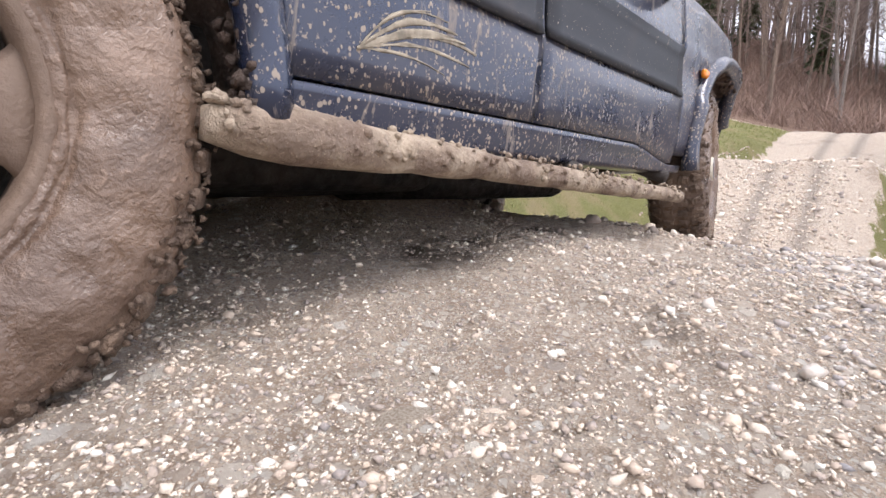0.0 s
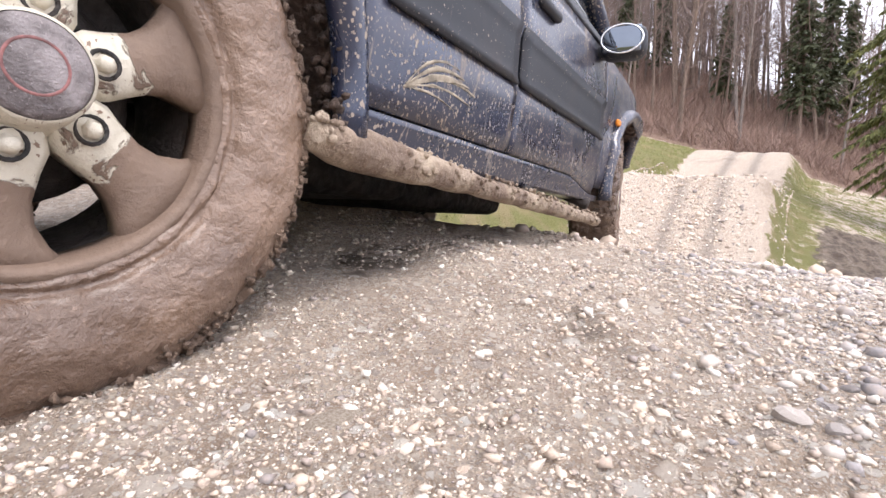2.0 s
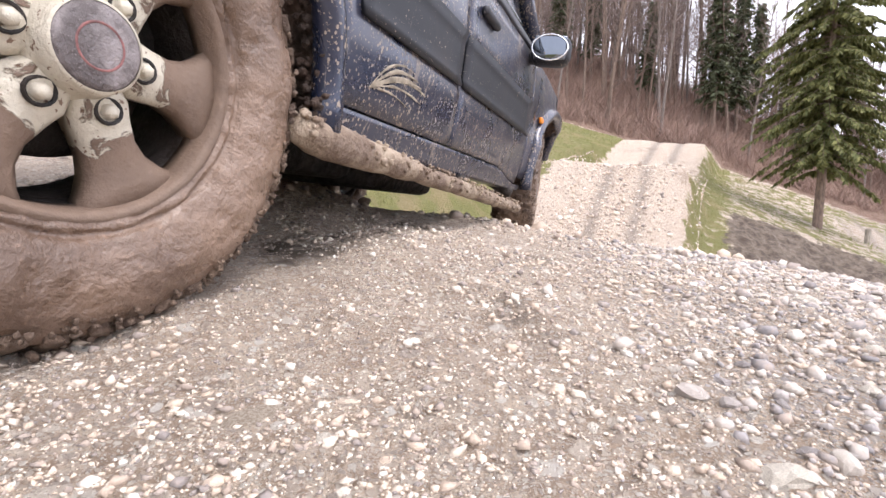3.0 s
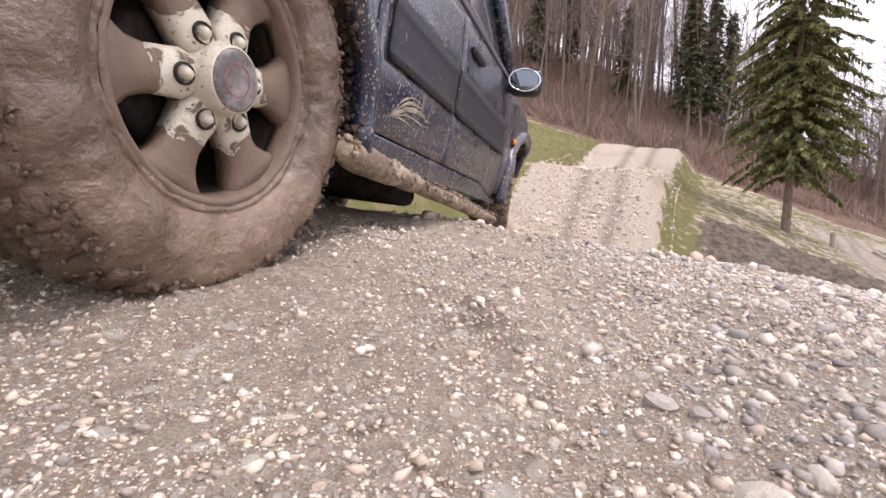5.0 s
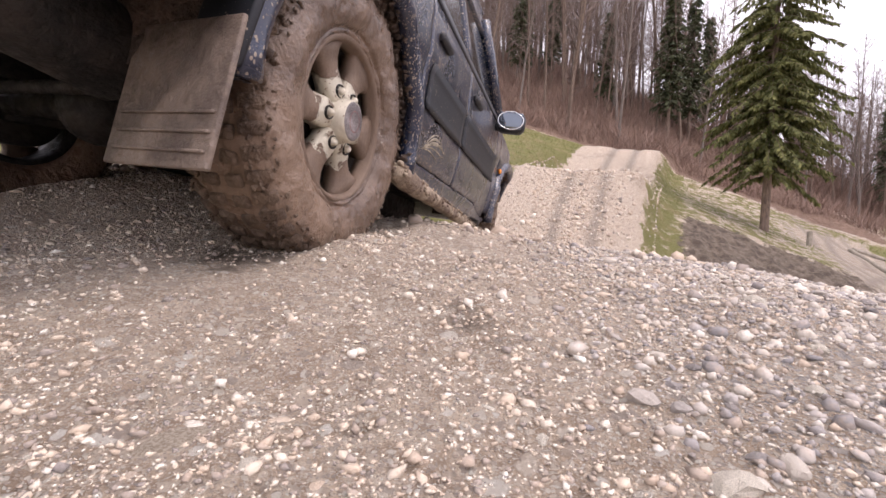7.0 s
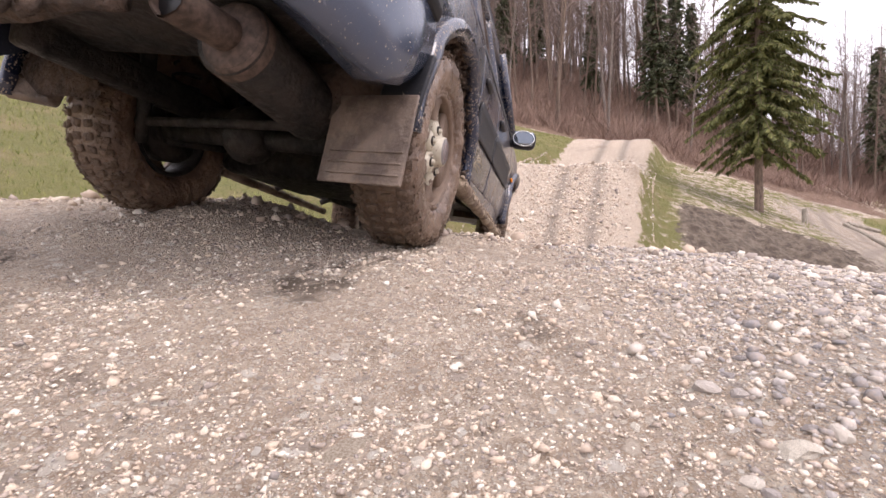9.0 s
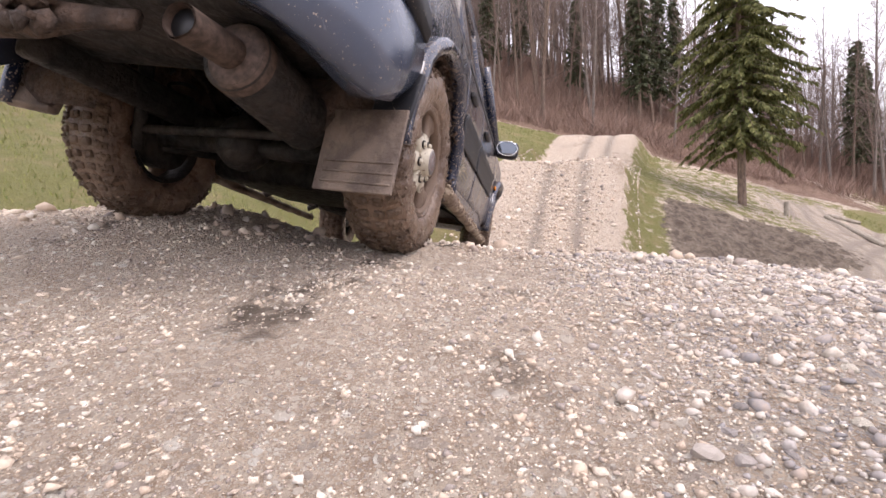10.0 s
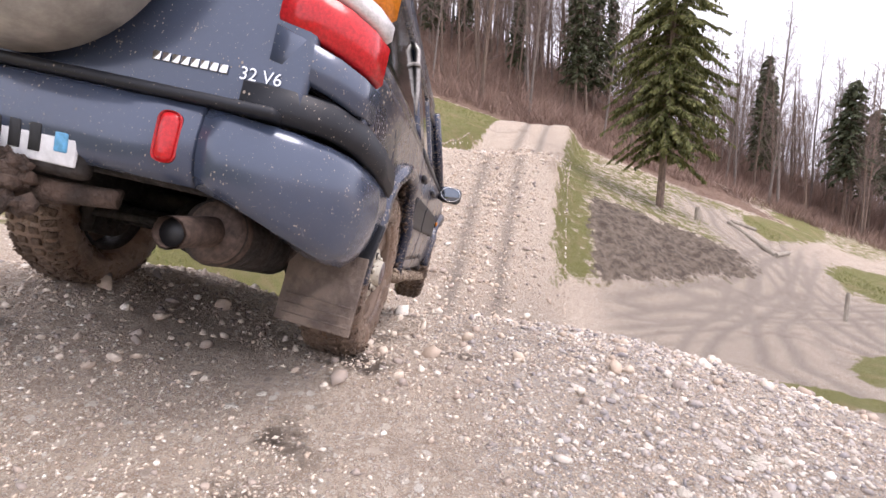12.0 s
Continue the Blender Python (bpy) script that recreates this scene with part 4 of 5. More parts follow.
CAR_ROWS = [
    (0, -1.465, 0.464, -0.244, -1.50, -6.40, 66.54),
    (0.5, -1.419, 0.534, -0.219, -2.02, -5.24, 67.32),
    (1, -1.400, 0.561, -0.215, -1.93, -5.07, 67.72),
    (1.5, -1.361, 0.590, -0.189, -1.01, -4.30, 69.01),
    (2, -1.366, 0.634, -0.148, 0.75, -3.67, 70.02),
    (2.5, -1.347, 0.709, -0.098, 2.62, -3.17, 71.08),
    (3, -1.350, 0.775, -0.071, 3.93, -3.16, 72.24),
    (5, -1.264, 1.052, -0.043, 4.13, -1.48, 74.13),
    (5.5, -1.225, 1.143, -0.037, 4.19, -0.63, 75.01),
    (6, -1.186, 1.271, -0.021, 3.78, 0.45, 75.55),
    (6.5, -1.165, 1.363, -0.007, 3.89, 1.05, 75.70),
    (8.5, -1.091, 1.852, 0.170, 8.13, 3.70, 76.92),
    (9, -1.039, 1.917, 0.190, 8.56, 3.27, 77.60),
    (9.5, -1.010, 2.042, 0.221, 9.64, 4.42, 78.45),
    (10, -1.001, 2.122, 0.236, 9.57, 4.64, 78.14),
    (10.5, -0.980, 2.233, 0.248, 9.70, 5.07, 77.93),
    (11, -0.941, 2.402, 0.257, 9.13, 5.93, 77.31),
    (11.5, -0.937, 2.496, 0.262, 8.18, 5.26, 77.23),
    (12, -0.897, 2.638, 0.272, 9.79, 4.66, 77.61),
]
# how far the springs let each rear wheel rise: right, left
TRAVEL = [(0, -0.026, 0.0), (1, -0.033, 0.0), (1.5, -0.041, 0.0), (2, -0.03, 0.0), (3, -0.002, 0.0), (5, 0.017, 0.0), (6, 0.032, 0.005), (8.5, 0.023, 0.009), (10, 0.019, 0.005), (11, 0.007, 0.004), (12, -0.009, 0.011)]


WHEEL_PHASE = -27.0


def motions():
    """The car creeps over the crest and its wheels roll with it."""
    walk(car, [(t, pose(*p)) for t, *p in CAR_ROWS])
    for nm, (w, x, y, turn) in WHEELS.items():
        rows, gone, last = [], 0.0, None
        for t, cx, cy, cz, *_ in CAR_ROWS:
            here = Vector((cx, cy, cz))
            gone += 0 if last is None else (here - last).length
            last = here
            a = math.degrees(gone / 0.37) + WHEEL_PHASE
            k = 1 if y < 0 else 2
            lift = float(np.interp(t, [r[0] for r in TRAVEL], [r[k] for r in TRAVEL])) if x < 0.1 else 0.0
            steer = 11.0 if x > 2 else 0.0
            rows.append((t, pose(x, y, 0.37 + lift, 0, 0, turn + steer) @ pose(0, 0, 0, 0, a if turn == 0 else -a, 0)))
        walk(w, rows)




# ======== stones and gravel ========
def ico_arrays():
    bm = bmesh.new()
    bmesh.ops.create_icosphere(bm, subdivisions=1, radius=1)
    bm.verts.ensure_lookup_table()
    v = np.array([list(q.co) for q in bm.verts])
    f = np.array([[q.index for q in p.verts] for p in bm.faces])
    bm.free()
    return v, f


def gravel_heap(name, xs, ys, sizes, seed, sink=0.35, label="", material=None, flat=0.85, chips=False):
    """Many small stones lying in the ground, joined in one mesh."""
    rnd = np.random.RandomState(seed)
    v, f = ico_arrays()
    if chips:
        v = np.array([(1, 0, 0), (-1, 0, 0), (0, 1, 0), (0, -1, 0), (0, 0, 1), (0, 0, -1)], float)
        f = np.array([(0, 2, 4), (2, 1, 4), (1, 3, 4), (3, 0, 4), (2, 0, 5), (1, 2, 5), (3, 1, 5), (0, 3, 5)])
    n = len(xs)
    q = rnd.normal(size=(n, 4))
    q /= np.linalg.norm(q, axis=1)[:, None]
    a, b, c, d = q.T
    rot = np.stack([1 - 2 * (c * c + d * d), 2 * (b * c - a * d), 2 * (b * d + a * c), 2 * (b * c + a * d), 1 - 2 * (b * b + d * d), 2 * (c * d - a * b), 2 * (b * d - a * c), 2 * (c * d + a * b), 1 - 2 * (b * b + c * c)], 1).reshape(n, 3, 3)
    dent = 1 + rnd.uniform(-0.36, 0.36, (n, len(v), 1))
    pts = v[None] * dent * np.stack([sizes * rnd.uniform(0.8, 1.5, n), sizes * rnd.uniform(0.7, 1.1, n), sizes * rnd.uniform(0.6, 1.0, n)], 1)[:, None]
    pts = np.einsum("nij,nkj->nki", rot, pts)
    pts[:, :, 2] *= flat
    pts += np.stack([xs, ys, ground_z(xs, ys) + sizes * (0.5 - sink)], 1)[:, None]
    faces = (f[None] + (np.arange(n) * len(v))[:, None, None]).reshape(-1, 3)
    ob = new(name, big_mesh(name, pts.reshape(-1, 3), faces, material or STONE))
    return tagged(ob, label, "gravel", kind="stuff")


def ground_z(x, y):
    """The built ground's height under many points."""
    gx, gy, z = GRID["x"], GRID["y"], GRID["z"]
    i = np.clip(np.searchsorted(gx, x) - 1, 0, len(gx) - 2)
    j = np.clip(np.searchsorted(gy, y) - 1, 0, len(gy) - 2)
    u, v = (x - gx[i]) / (gx[i + 1] - gx[i]), (y - gy[j]) / (gy[j + 1] - gy[j])
    return (z[j, i] * (1 - u) + z[j, i + 1] * u) * (1 - v) + (z[j + 1, i] * (1 - u) + z[j + 1, i + 1] * u) * v


def build_gravel():
    rnd = np.random.RandomState(11)
    n = 130000
    y = 0.08 + 4.2 * rnd.uniform(0, 1, n) ** 1.55
    x = rnd.uniform(-1, 1, n) * (0.55 + 0.75 * y)
    x = x + 0.18 * y * (rnd.uniform(0, 1, n) < 0.4)
    patch = np.sin(4.3 * x + 1.7 * np.sin(3.1 * y)) + np.sin(5.2 * y + 2.0 * np.sin(2.3 * x + 1)) + rnd.normal(0, 0.8, n)
    x, y = x[patch > -0.9], y[patch > -0.9]
    s = np.clip(rnd.lognormal(math.log(0.0023), 0.62, len(x)), 0.0010, 0.013) * (0.75 + 0.35 * y)
    gravel_heap("fine_gravel", x, y, s, 1, 0.42, "pale limestone chips pressed into the crest", STONE, 0.7, True)
    n = 15000
    y = 0.10 + 3.9 * rnd.uniform(0, 1, n) ** 1.3
    x = 0.13 + 0.14 * y + 0.06 * np.sin(5 * y) + (0.40 + 0.72 * y) * rnd.uniform(0, 1, n) ** 0.85 + rnd.normal(0, 0.05, n) * (1 + y)
    s = np.clip(rnd.lognormal(math.log(0.0040), 0.62, n), 0.0014, 0.020) * (0.75 + 0.3 * y)
    gravel_heap("loose_gravel", x, y, s * 0.85, 2, 0.30, "rounded grey and white pebbles", PEBBLE, 0.8)
    n = 9000
    y = rnd.uniform(9.5, 23, n)
    x = track_x(y) + np.clip(rnd.normal(0, 1.3, n), -2.6, 2.6)
    s = np.clip(rnd.lognormal(math.log(0.023), 0.5, n), 0.01, 0.09)
    gravel_heap("track_gravel", x, y, s, 3, 0.25, "coarse gravel on the far track")
    n = 2600
    y = rnd.uniform(2.0, 9.5, n)
    x = track_x(y) + rnd.uniform(-2.8, 4.5, n)
    s = np.clip(rnd.lognormal(math.log(0.016), 0.5, n), 0.006, 0.05)
    gravel_heap("slope_gravel", x, y, s, 5, 0.25, "gravel on the slope beyond the crest")


def build_stones():
    """The larger stones, each one by itself, pressed into the ground."""
    rnd = random.Random(21)
    kinds = []
    for k in range(6):
        bm = bmesh.new()
        for _ in range(22):
            w = Vector((rnd.gauss(0, 1), rnd.gauss(0, 1), rnd.gauss(0, 1))).normalized()
            bm.verts.new((w.x * rnd.uniform(0.85, 1.15), w.y * rnd.uniform(0.65, 0.95), w.z * rnd.uniform(0.45, 0.65)))
        hull = bmesh.ops.convex_hull(bm, input=bm.verts[:])
        bmesh.ops.delete(bm, geom=list({g for g in hull["geom_interior"] if isinstance(g, bmesh.types.BMVert)}), context="VERTS")
        bmesh.ops.subdivide_edges(bm, edges=bm.edges[:], cuts=1, smooth=0.35, use_grid_fill=True)
        bm.normal_update()
        for v in bm.verts:
            v.co *= 1 + 0.12 * noise.noise(v.co * 2.6 + Vector((k * 5, 0, 0)))
        me = bpy.data.meshes.new("stone")
        bm.to_mesh(me), bm.free()
        me.materials.append(STONE_ONE)
        kinds.append(me)
    known = [(-0.188, 0.414, -0.020), (-0.187, 0.494, 0.019), (0.085, 0.641, 0.014), (0.645, 1.181, -0.031), (0.263, 0.430, -0.034), (0.329, 0.452, 0.018), (0.307, 0.466, 0.015), (0.269, 0.556, 0.016), (0.231, 0.575, 0.023), (0.038, 0.535, -0.017), (-0.116, 0.541, 0.009), (0.022, 0.484, -0.011), (-0.123, 0.401, 0.019), (0.373, 1.169, -0.020), (0.434, 0.715, -0.012), (0.619, 0.805, -0.019), (0.486, 0.631, -0.017), (0.351, 0.688, 0.014), (0.834, 1.015, 0.020), (0.330, 0.562, 0.013), (0.092, 0.491, -0.014), (-0.393, 0.419, -0.012), (-0.352, 0.400, -0.011), (-0.290, 0.396, 0.013), (-0.692, 1.311, -0.026), (-0.940, 0.825, 0.019), (-1.206, 1.336, 0.028), (-0.831, 0.684, 0.026), (-0.507, 1.900, -0.036), (-0.425, 1.973, -0.030)]
    spots = list(known)
    while len(spots) < 100:
        y = rnd.uniform(1.1, 2.6)
        spots.append((0.45 + 0.32 * y + rnd.uniform(-0.25, 0.75), y, rnd.choice((-1, 1, 1)) * rnd.uniform(0.012, 0.034)))
    while len(spots) < 290:
        y = 0.15 + 2.6 * rnd.random() ** 1.5
        x = rnd.uniform(-1, 1) * (0.55 + 0.7 * y) + 0.2 * y * rnd.random()
        loose = x > 0.1 + 0.1 * y
        r = rnd.uniform(0.006, 0.014) * (1.35 if loose else 1.0) * (0.8 + 0.3 * y)
        spots.append((x, y, r))
    pale = kinds[2].copy()
    pale.materials.clear()
    pale.materials.append(STONE_WHITE)
    zs = ground_z(np.array([p[0] for p in spots]), np.array([p[1] for p in spots]))
    grey = []
    for k in kinds:
        grey.append(k.copy())
        grey[-1].materials.clear()
        grey[-1].materials.append(PEBBLE_ONE)
    for (x, y, r), z in zip(spots, zs):
        white, r = r < 0, abs(r)
        loose = x > 0.12 + 0.12 * y
        ob = new("stone", pale if white else (grey if loose else kinds)[rnd.randrange(6)])
        ob.parent = ground
        sunk = rnd.uniform(-0.25, 0.05) if loose else rnd.uniform(-0.5, -0.3)
        ob.matrix_basis = pose(x, y, z + r * sunk, rnd.uniform(-14, 14), rnd.uniform(-14, 14), rnd.uniform(0, 360)) @ Matrix.Diagonal((r, r, r * rnd.uniform(0.7, 1.1), 1))
    # two broad rocks worn flush with the packed soil
    for x, y, r, turn in ((-0.262, 0.455, 0.052, 20), (-0.05, 0.36, 0.032, 80)):
        ob = new("flat_rock", kinds[4].copy())
        ob.data.materials.clear()
        ob.data.materials.append(ROCK_FLAT)
        ob.parent = ground
        ob.matrix_basis = pose(x, y, gz(x, y) - 0.012, 10, 0, turn) @ Matrix.Diagonal((r, r * 1.1, r * 0.5, 1))


# ======== trees ========
class Twigs:
    """Collects tapered tubes into one mesh."""

    def __init__(self):
        self.v, self.f = [], []

    def add(self, pts, r0, r1, sides=3):
        base, n = len(self.v), len(pts)
        for i, p in enumerate(pts):
            d = (pts[min(i + 1, n - 1)] - pts[max(i - 1, 0)]).normalized()
            s = d.orthogonal().normalized()
            u = d.cross(s)
            r = r0 + (r1 - r0) * i / (n - 1)
            for k in range(sides):
                a = 2 * math.pi * k / sides
                self.v.append(p + r * (math.cos(a) * s + math.sin(a) * u))
        for i in range(n - 1):
            for k in range(sides):
                a, b = base + i * sides + k, base + i * sides + (k + 1) % sides
                self.f.append((a, b, b + sides, a + sides))

    def mesh(self, name, material):
        return mesh_of(name, self.v, self.f, material, False)


def bend(start, way, length, n, rnd, wobble, lift=0.0):
    pts, p, d = [start.copy()], start.copy(), way.normalized()
    for _ in range(n):
        d = (d + Vector((rnd.uniform(-1, 1), rnd.uniform(-1, 1), rnd.uniform(-1, 1))) * wobble + Vector((0, 0, lift))).normalized()
        p = p + d * length / n
        pts.append(p.copy())
    return pts


def bare_tree(seed, tall):
    rnd = random.Random(seed)
    tree = new("bare_tree")
    tagged(tree, "leafless grey-brown tree of the hillside wood", "tree", "bare trees of the wood")
    t = Twigs()
    r = tall * 0.0062 + 0.02
    spine = bend(Vector((0, 0, -0.4)), Vector((rnd.uniform(-0.05, 0.05), rnd.uniform(-0.05, 0.05), 1)), tall, 9, rnd, 0.035)
    t.add(spine, r, 0.02, 6)
    ob = new("trunk", t.mesh("trunk", BARK_GREY if seed % 2 else BARK_RED))
    ob.parent = tree
    c = Twigs()
    for i in range(34):
        u = 0.22 + 0.76 * (i / 34) ** 0.85
        k = min(int(u * 9), 8)
        p = spine[k].lerp(spine[k + 1], u * 9 - k)
        a = rnd.uniform(0, 6.28)
        ln = tall * rnd.uniform(0.10, 0.24) * (1.15 - 0.75 * u)
        limb = bend(p, Vector((math.cos(a), math.sin(a), rnd.uniform(0.4, 1.3))), ln, 4, rnd, 0.16, 0.06)
        c.add(limb, r * 0.30 * (1.1 - u) + 0.012, 0.008, 3)
        for _ in range(5):
            q = limb[rnd.randrange(1, 4)]
            tw = bend(q, Vector((rnd.uniform(-1, 1), rnd.uniform(-1, 1), rnd.uniform(0.1, 1.2))), ln * rnd.uniform(0.3, 0.6), 3, rnd, 0.2, 0.05)
            c.add(tw, 0.010, 0.004, 3)
            for _ in range(3):
                q2 = tw[rnd.randrange(1, 3)]
                c.add(bend(q2, Vector((rnd.uniform(-1, 1), rnd.uniform(-1, 1), rnd.uniform(0, 1))), ln * rnd.uniform(0.15, 0.3), 1, rnd, 0.1), 0.006, 0.003, 3)
    ob = new("crown", c.mesh("crown", TWIG))
    ob.parent = tree
    return tree


def spruce(seed, tall, wide, bare, full, needles, label, name="spruce_tree"):
    """A spruce: drooping boughs of many small sprays round a straight trunk."""
    rnd = random.Random(seed)
    tree = tagged(new(name), label, "tree")
    t = Twigs()
    t.add([Vector((0, 0, -0.5)), Vector((0.02, 0, tall * 0.3)), Vector((0, 0.02, tall * 0.65)), Vector((0, 0, tall))], tall * 0.0115, 0.02, 9)
    ob = new("trunk", t.mesh("trunk", BARK_RED))
    ob.parent = tree
    v, f = [], []
    wood = Twigs()
    z = bare
    while z < tall - 0.15:
        u = (z - bare) / (tall - bare)
        thin = 1.0 if u < 0.5 else 1.0 - 0.85 * min(1.0, (u - 0.5) / 0.14) if full > 0.8 else 1.0
        for _ in range(rnd.randrange(5, 8) + (3 if full > 0.8 and u < 0.5 else 0)):
            a = rnd.uniform(0, 6.28)
            out = Vector((math.cos(a), math.sin(a), 0))
            ln = wide * (1 - u) ** (0.42 if full > 0.8 else 0.6) * rnd.uniform(0.38, 1.15) * (0.55 + 0.45 * min(1, u * 5 + 0.2)) + 0.2
            p, slope = Vector((0, 0, max(bare * 0.85, z + rnd.uniform(-0.3, 0.3)))), rnd.uniform(-0.1, 0.35)
            line = []
            for k in range(6):
                w = k / 5
                line.append(p + out * ln * w + Vector((0, 0, ln * (slope * w - 0.85 * w * w + 0.25 * w ** 4))))
            wood.add(line, 0.028 * (1 - u) + 0.008, 0.004, 3)
            sprays = int((14 + 38 * ln) * thin * full)
            for _ in range(sprays):
                w = rnd.uniform(0.12, 1.0)
                k = min(int(w * 5), 4)
                q = line[k].lerp(line[k + 1], w * 5 - k)
                side = rnd.choice((-1, 1))
                fan = Vector((-out.y, out.x, 0)) * side * rnd.uniform(0.2, 1.0) + out * rnd.uniform(0.1, 0.9) + Vector((0, 0, rnd.uniform(-1.9, -0.3) if full > 0.8 else rnd.uniform(-1.1, -0.1)))
                fan.normalize()
                s = rnd.uniform(0.10, 0.30) * (1.1 - 0.35 * w) * (1.0 if full > 0.8 else 1.5)
                b = fan.cross(Vector((rnd.uniform(-1, 1), rnd.uniform(-1, 1), 0.6))).normalized() * s * (rnd.uniform(0.12, 0.24) if full > 0.8 else rnd.uniform(0.20, 0.34))
                n = len(v)
                v.extend((q - b * 0.4, q + b * 0.4, q + fan * s * 0.6 + b, q + fan * s * 1.25, q + fan * s * 0.6 - b))
                f.append((n, n + 1, n + 2, n + 3, n + 4))
        z += rnd.uniform(0.16, 0.30) * (tall / 14)
    me = mesh_of("crown", v, f, needles, False)
    ob = new("crown", me)
    ob.parent = tree
    ob = tagged(new("bough_wood", wood.mesh("bough_wood", BARK_RED)), kind="stuff")
    ob.parent = tree
    return tree


def gz(x, y):
    return float(ground_z(np.array([x]), np.array([y]))[0])


def build_trees():
    hero = spruce(3, 15.5, 2.6, 2.6, 1.75, NEEDLE, "tall green spruce with a thin ragged top on the bank")
    hero.matrix_basis = pose(12.95, 20.0, gz(12.95, 20.0) - 0.1)
    darks = [spruce(40 + i, 15 + 2 * i, 1.75, 3.5, 0.42, NEEDLE_DARK, "dark spruce among leafless trees") for i in range(2)]
    pine = spruce(50, 13, 2.2, 5.0, 0.5, NEEDLE_DARK, "dark pine with a high crown at the wood's edge", "pine_tree")
    spots = [(16.6, 38, 0, 0.85), (19.2, 40, 1, 0.75), (21.5, 42, 0, 0.75), (36.0, 40, 0, 0.85), (40.5, 44, 1, 0.7), (5.5, 44, 1, 0.7), (26.5, 46, 1, 0.7), (12.5, 41, 0, 0.6), (24.0, 39, 0, 0.6), (30.5, 43, 1, 0.55), (9.0, 47, 0, 0.75)]
    for i, (x, y, k, s) in enumerate(spots):
        ob = darks[k]
        m = pose(x, y, gz(x, y) - 0.2, 0, 0, 47 * i) @ Matrix.Diagonal((s, s, s, 1))
        if i in (0, 1):
            ob.matrix_basis = m
        else:
            c = copy_thing(ob, pose(0, 0, 0))
            c.matrix_basis = m
    pine.matrix_basis = pose(41, 36, gz(41, 36) - 0.2)
    for x, y, s in ((45, 37, 0.9), (47, 35, 0.8), (52, 38, 1.0)):
        copy_thing(pine, pose(0, 0, 0)).matrix_basis = pose(x, y, gz(x, y) - 0.2, 0, 0, 70 * x) @ Matrix.Diagonal((s, s, s, 1))
    kinds = [bare_tree(100 + i, 15 + 1.6 * i) for i in range(5)]
    rnd = random.Random(9)
    spots = []
    while len(spots) < 380:
        y = 33.0 + 50 * rnd.random() ** 1.3
        x = rnd.uniform(-26, 70)
        if y + 0.22 * (x - 9) < 33.5 or (x > 22 and y > 60):
            continue
        spots.append((x, y, rnd.uniform(0.7, 1.1) * (1.0 if x < 20 else 0.78)))
    spots += [(rnd.uniform(-6, 24), rnd.uniform(46, 84), rnd.uniform(0.75, 1.05)) for _ in range(150)]
    spots += [(rnd.uniform(22, 78), rnd.uniform(39, 62), rnd.uniform(0.4, 0.75)) for _ in range(170)]
    spots.sort(key=lambda p: math.hypot(p[0], p[1]))
    far_v, far_f, count = [], [], 0
    arrays = []
    for k in kinds:
        vs, fs, n = [], [], 0
        for o in k.children:
            co = np.empty(len(o.data.vertices) * 3, np.float32)
            o.data.vertices.foreach_get("co", co)
            ix = np.empty(len(o.data.polygons) * 4, np.int32)
            o.data.polygons.foreach_get("vertices", ix)
            vs.append(co.reshape(-1, 3)), fs.append(ix.reshape(-1, 4) + n)
            n += len(vs[-1])
        arrays.append((np.concatenate(vs), np.concatenate(fs)))
    for i, (x, y, s) in enumerate(spots):
        m = pose(x, y, gz(x, y) - 0.1, rnd.uniform(-3, 3), rnd.uniform(-3, 3), rnd.uniform(0, 360)) @ Matrix.Diagonal((s, s, s, 1))
        if i < 5:
            kinds[i].matrix_basis = m
        elif i < 285:
            copy_thing(kinds[rnd.randrange(5)], pose(0, 0, 0)).matrix_basis = m
        else:
            v, f = arrays[rnd.randrange(5)]
            q = np.array(m)
            far_v.append(v @ q[:3, :3].T + q[:3, 3]), far_f.append(f + count)
            count += len(v)
    wood = new("far_wood", big_mesh("far_wood", np.concatenate(far_v), np.concatenate(far_f), TWIG))
    tagged(wood, "leafless wood deep on the hillside", "trees", kind="stuff")
    for x, y in ((-30, 26), (-26, 30), (-34, 22), (-22, 33), (-38, 27), (-29, 33)):
        copy_thing(kinds[rnd.randrange(5)], pose(0, 0, 0)).matrix_basis = pose(x, y, gz(x, y) - 0.1, 0, 0, 40 * x)


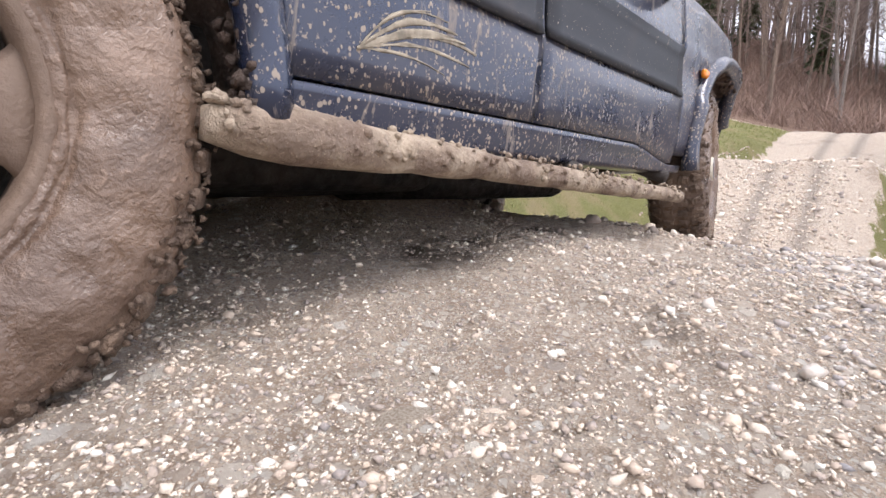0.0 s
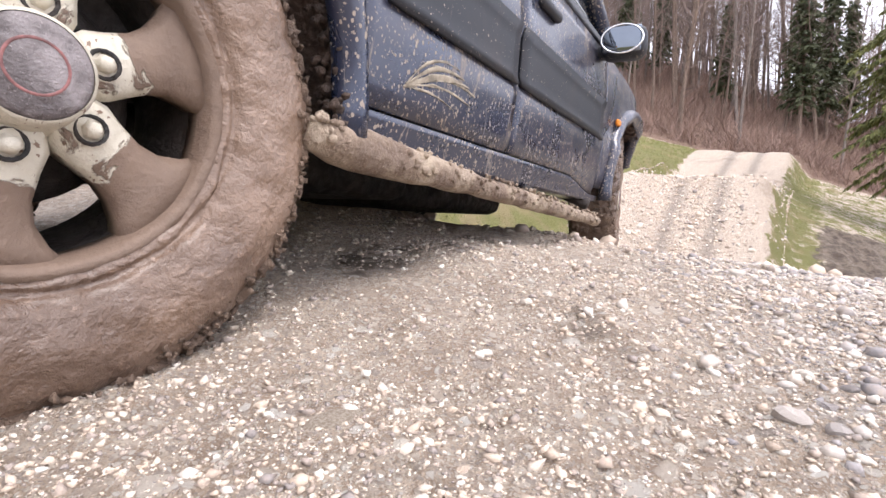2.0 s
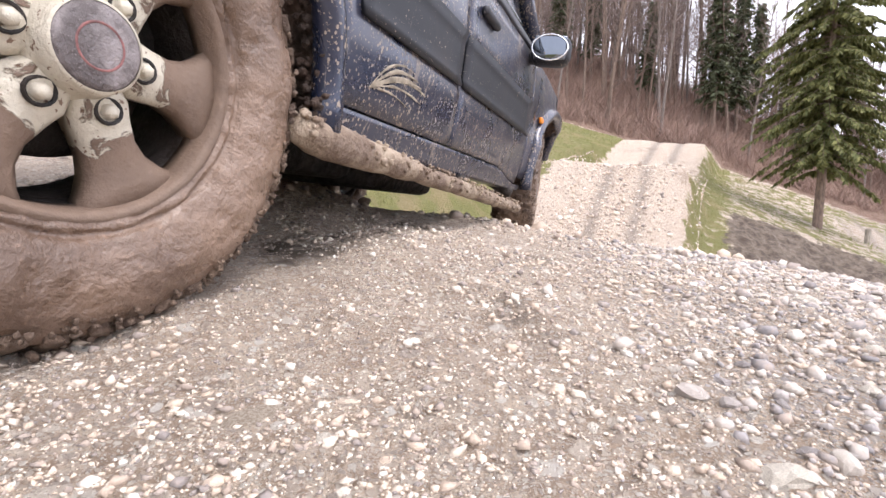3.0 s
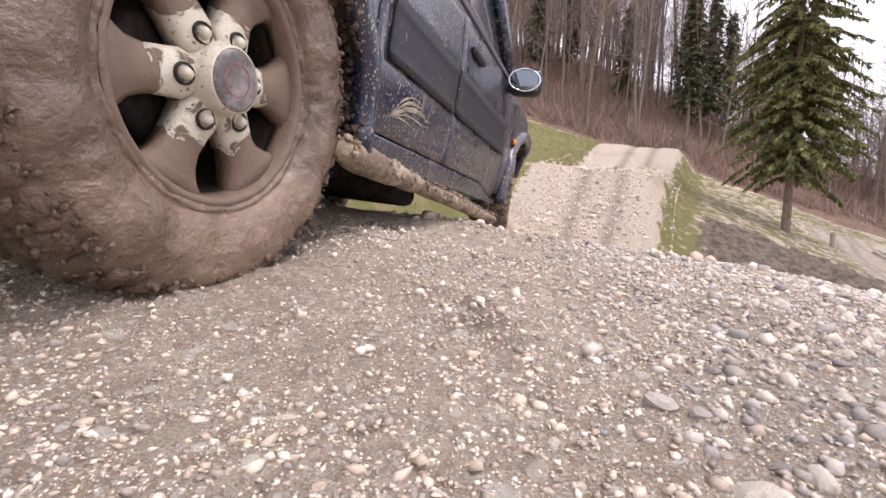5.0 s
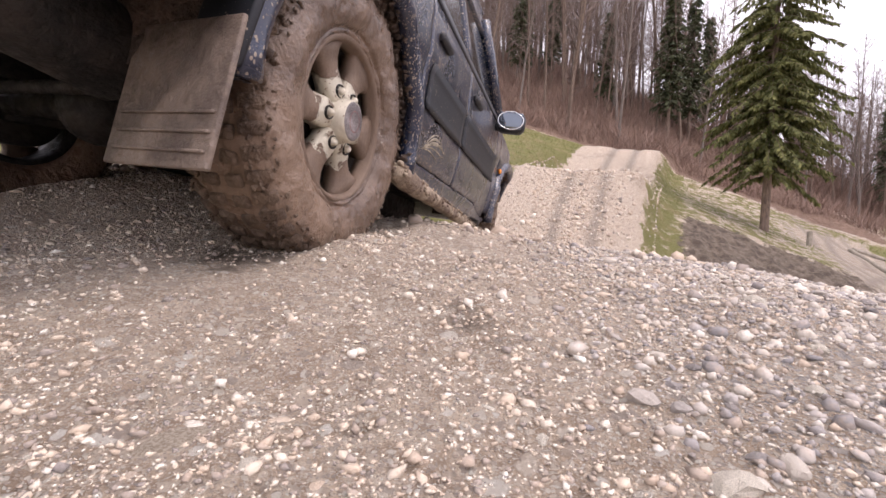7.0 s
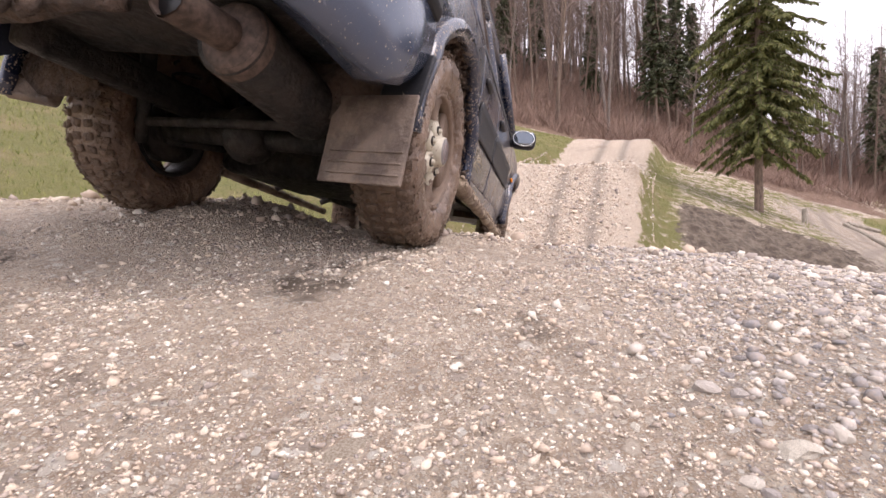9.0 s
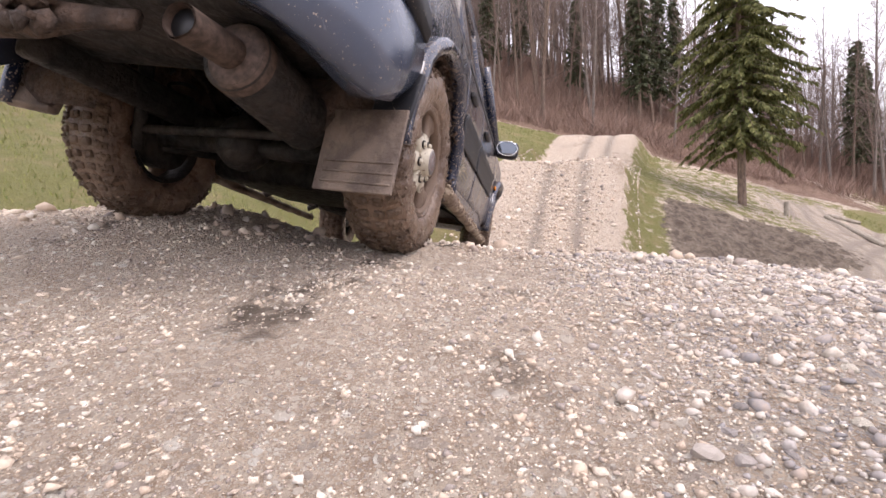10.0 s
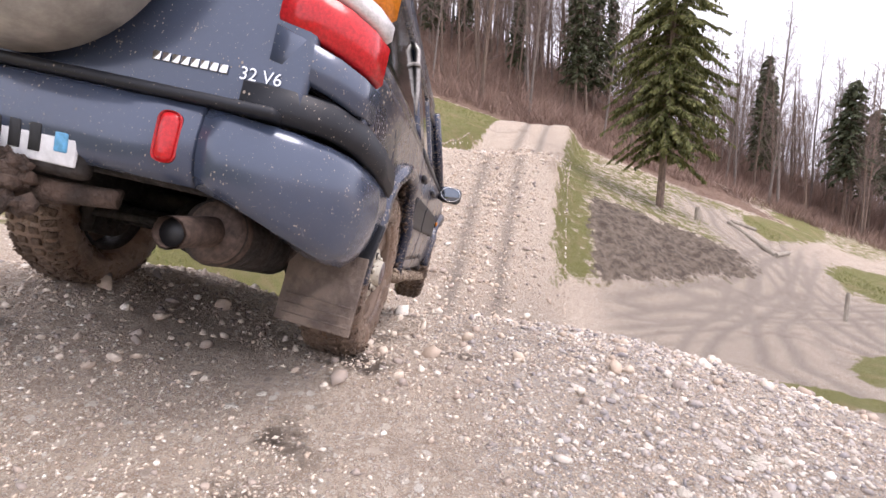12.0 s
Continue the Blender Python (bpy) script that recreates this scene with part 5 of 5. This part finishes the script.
def build_brush():
    """Leafless reddish undergrowth along and up the wood's edge."""
    rnd = random.Random(14)
    v, f = [], []
    xs, ys = [], []
    while len(xs) < 7500:
        y = 30.5 + 50 * rnd.random() ** 1.4
        x = rnd.uniform(-18, 60)
        if y + 0.22 * (x - 9) < 31.5 + rnd.uniform(-0.5, 1.0):
            continue
        xs.append(x), ys.append(y)
    for _ in range(2600):
        xs.append(rnd.uniform(20, 80)), ys.append(rnd.uniform(39, 58))
    zs = ground_z(np.array(xs), np.array(ys))
    for x, y, z in zip(xs, ys, zs):
        h = rnd.uniform(1.0, 6.0) if x > 20 and y > 39 else rnd.uniform(0.5, 3.4) * (1.0 if x < 14 else 0.6)
        for _ in range(16):
            p = Vector((x + rnd.uniform(-0.5, 0.5), y + rnd.uniform(-0.5, 0.5), z - 0.1))
            d = Vector((rnd.uniform(-0.8, 0.8), rnd.uniform(-0.6, 0.6), rnd.uniform(0.6, 1.0))) * h * rnd.uniform(0.3, 1.0)
            w = Vector((rnd.uniform(-1, 1), rnd.uniform(-1, 1), 0)).normalized() * rnd.uniform(0.007, 0.016)
            n = len(v)
            v.extend((p - w, p + w, p + d * 0.6 + w * 0.7 + Vector((rnd.uniform(-0.03, 0.03), 0, 0.02)), p + d))
            f.append((n, n + 1, n + 2, n + 3))
    ob = new("undergrowth", big_mesh("undergrowth", v, f, BRUSH))
    tagged(ob, "reddish-brown leafless brush at the wood's edge", "shrubs", kind="stuff")


def build_grass():
    rnd = np.random.RandomState(8)
    n = 60000
    y = np.concatenate([rnd.uniform(0.8, 16, n // 2), rnd.uniform(11, 30, n - n // 2)])
    x = np.concatenate([rnd.uniform(-15, -2.0, n // 2), rnd.uniform(-8, 22, n - n // 2)])
    lit, gr, mud = zones(x, y)
    keep = (gr * (1 - mud) > rnd.uniform(0.25, 1.0, n)) & (lit < 0.3)
    x, y = x[keep], y[keep]
    z = ground_z(x, y)
    m = len(x)
    far = np.hypot(x, y)
    h = rnd.uniform(0.03, 0.085, m) * (0.7 + far * 0.03)
    a, lean = rnd.uniform(0, 6.28, m), rnd.uniform(0.2, 0.9, m)
    w = h * 0.13 + 0.002
    px, py = np.cos(a) * w, np.sin(a) * w
    q = rnd.uniform(0, 6.28, m)
    tip = np.stack([x + np.cos(q) * lean * h, y + np.sin(q) * lean * h, z + h], 1)
    v = np.stack([np.stack([x - px, y - py, z - 0.01], 1), np.stack([x + px, y + py, z - 0.01], 1), tip], 1).reshape(-1, 3)
    ob = new("grass", big_mesh("grass", v, np.arange(3 * m).reshape(-1, 3), GRASS))
    tagged(ob, "short yellow-green spring grass on the banks", "grass", kind="stuff")


def log(name, a, b, r, label):
    a, b = Vector((*a, gz(*a) + r * 0.7)), Vector((*b, gz(*b) + r * 0.7))
    bm = rough_up(tube([a.lerp(b, i / 6) for i in range(7)], r, 8), 0.02, 3)
    me = bpy.data.meshes.new(name)
    bm.to_mesh(me), bm.free()
    me.materials.append(WOOD)
    return tagged(new(name, me), label, "log", "logs round the grass patch")


def build_field():
    for a, b in (((17.7, 21.4), (16.7, 17.5)), ((16.7, 17.5), (18.4, 18.6)), ((18.3, 22.0), (19.6, 21.8))):
        log("border_log", a, b, 0.10, "pale weathered log edging a grass patch")
    for x, y, h, r in ((14.0, 12.1, 0.85, 0.06), (14.7, 19.8, 0.6, 0.10), (20.5, 14.5, 0.9, 0.05)):
        z = gz(x, y)
        bm = tube([(x, y, z - 0.2), (x, y, z + h * 0.9), (x, y, z + h)], [r, r, r * 0.7], 8)
        me = bpy.data.meshes.new("wooden_post")
        bm.to_mesh(me), bm.free()
        me.materials.append(WOOD)
        tagged(new("wooden_post", me), "short weathered wooden post in the field", "post", "posts of the field")


build_trees()
build_brush()
build_grass()
build_field()
build_gravel()
build_stones()


motions()
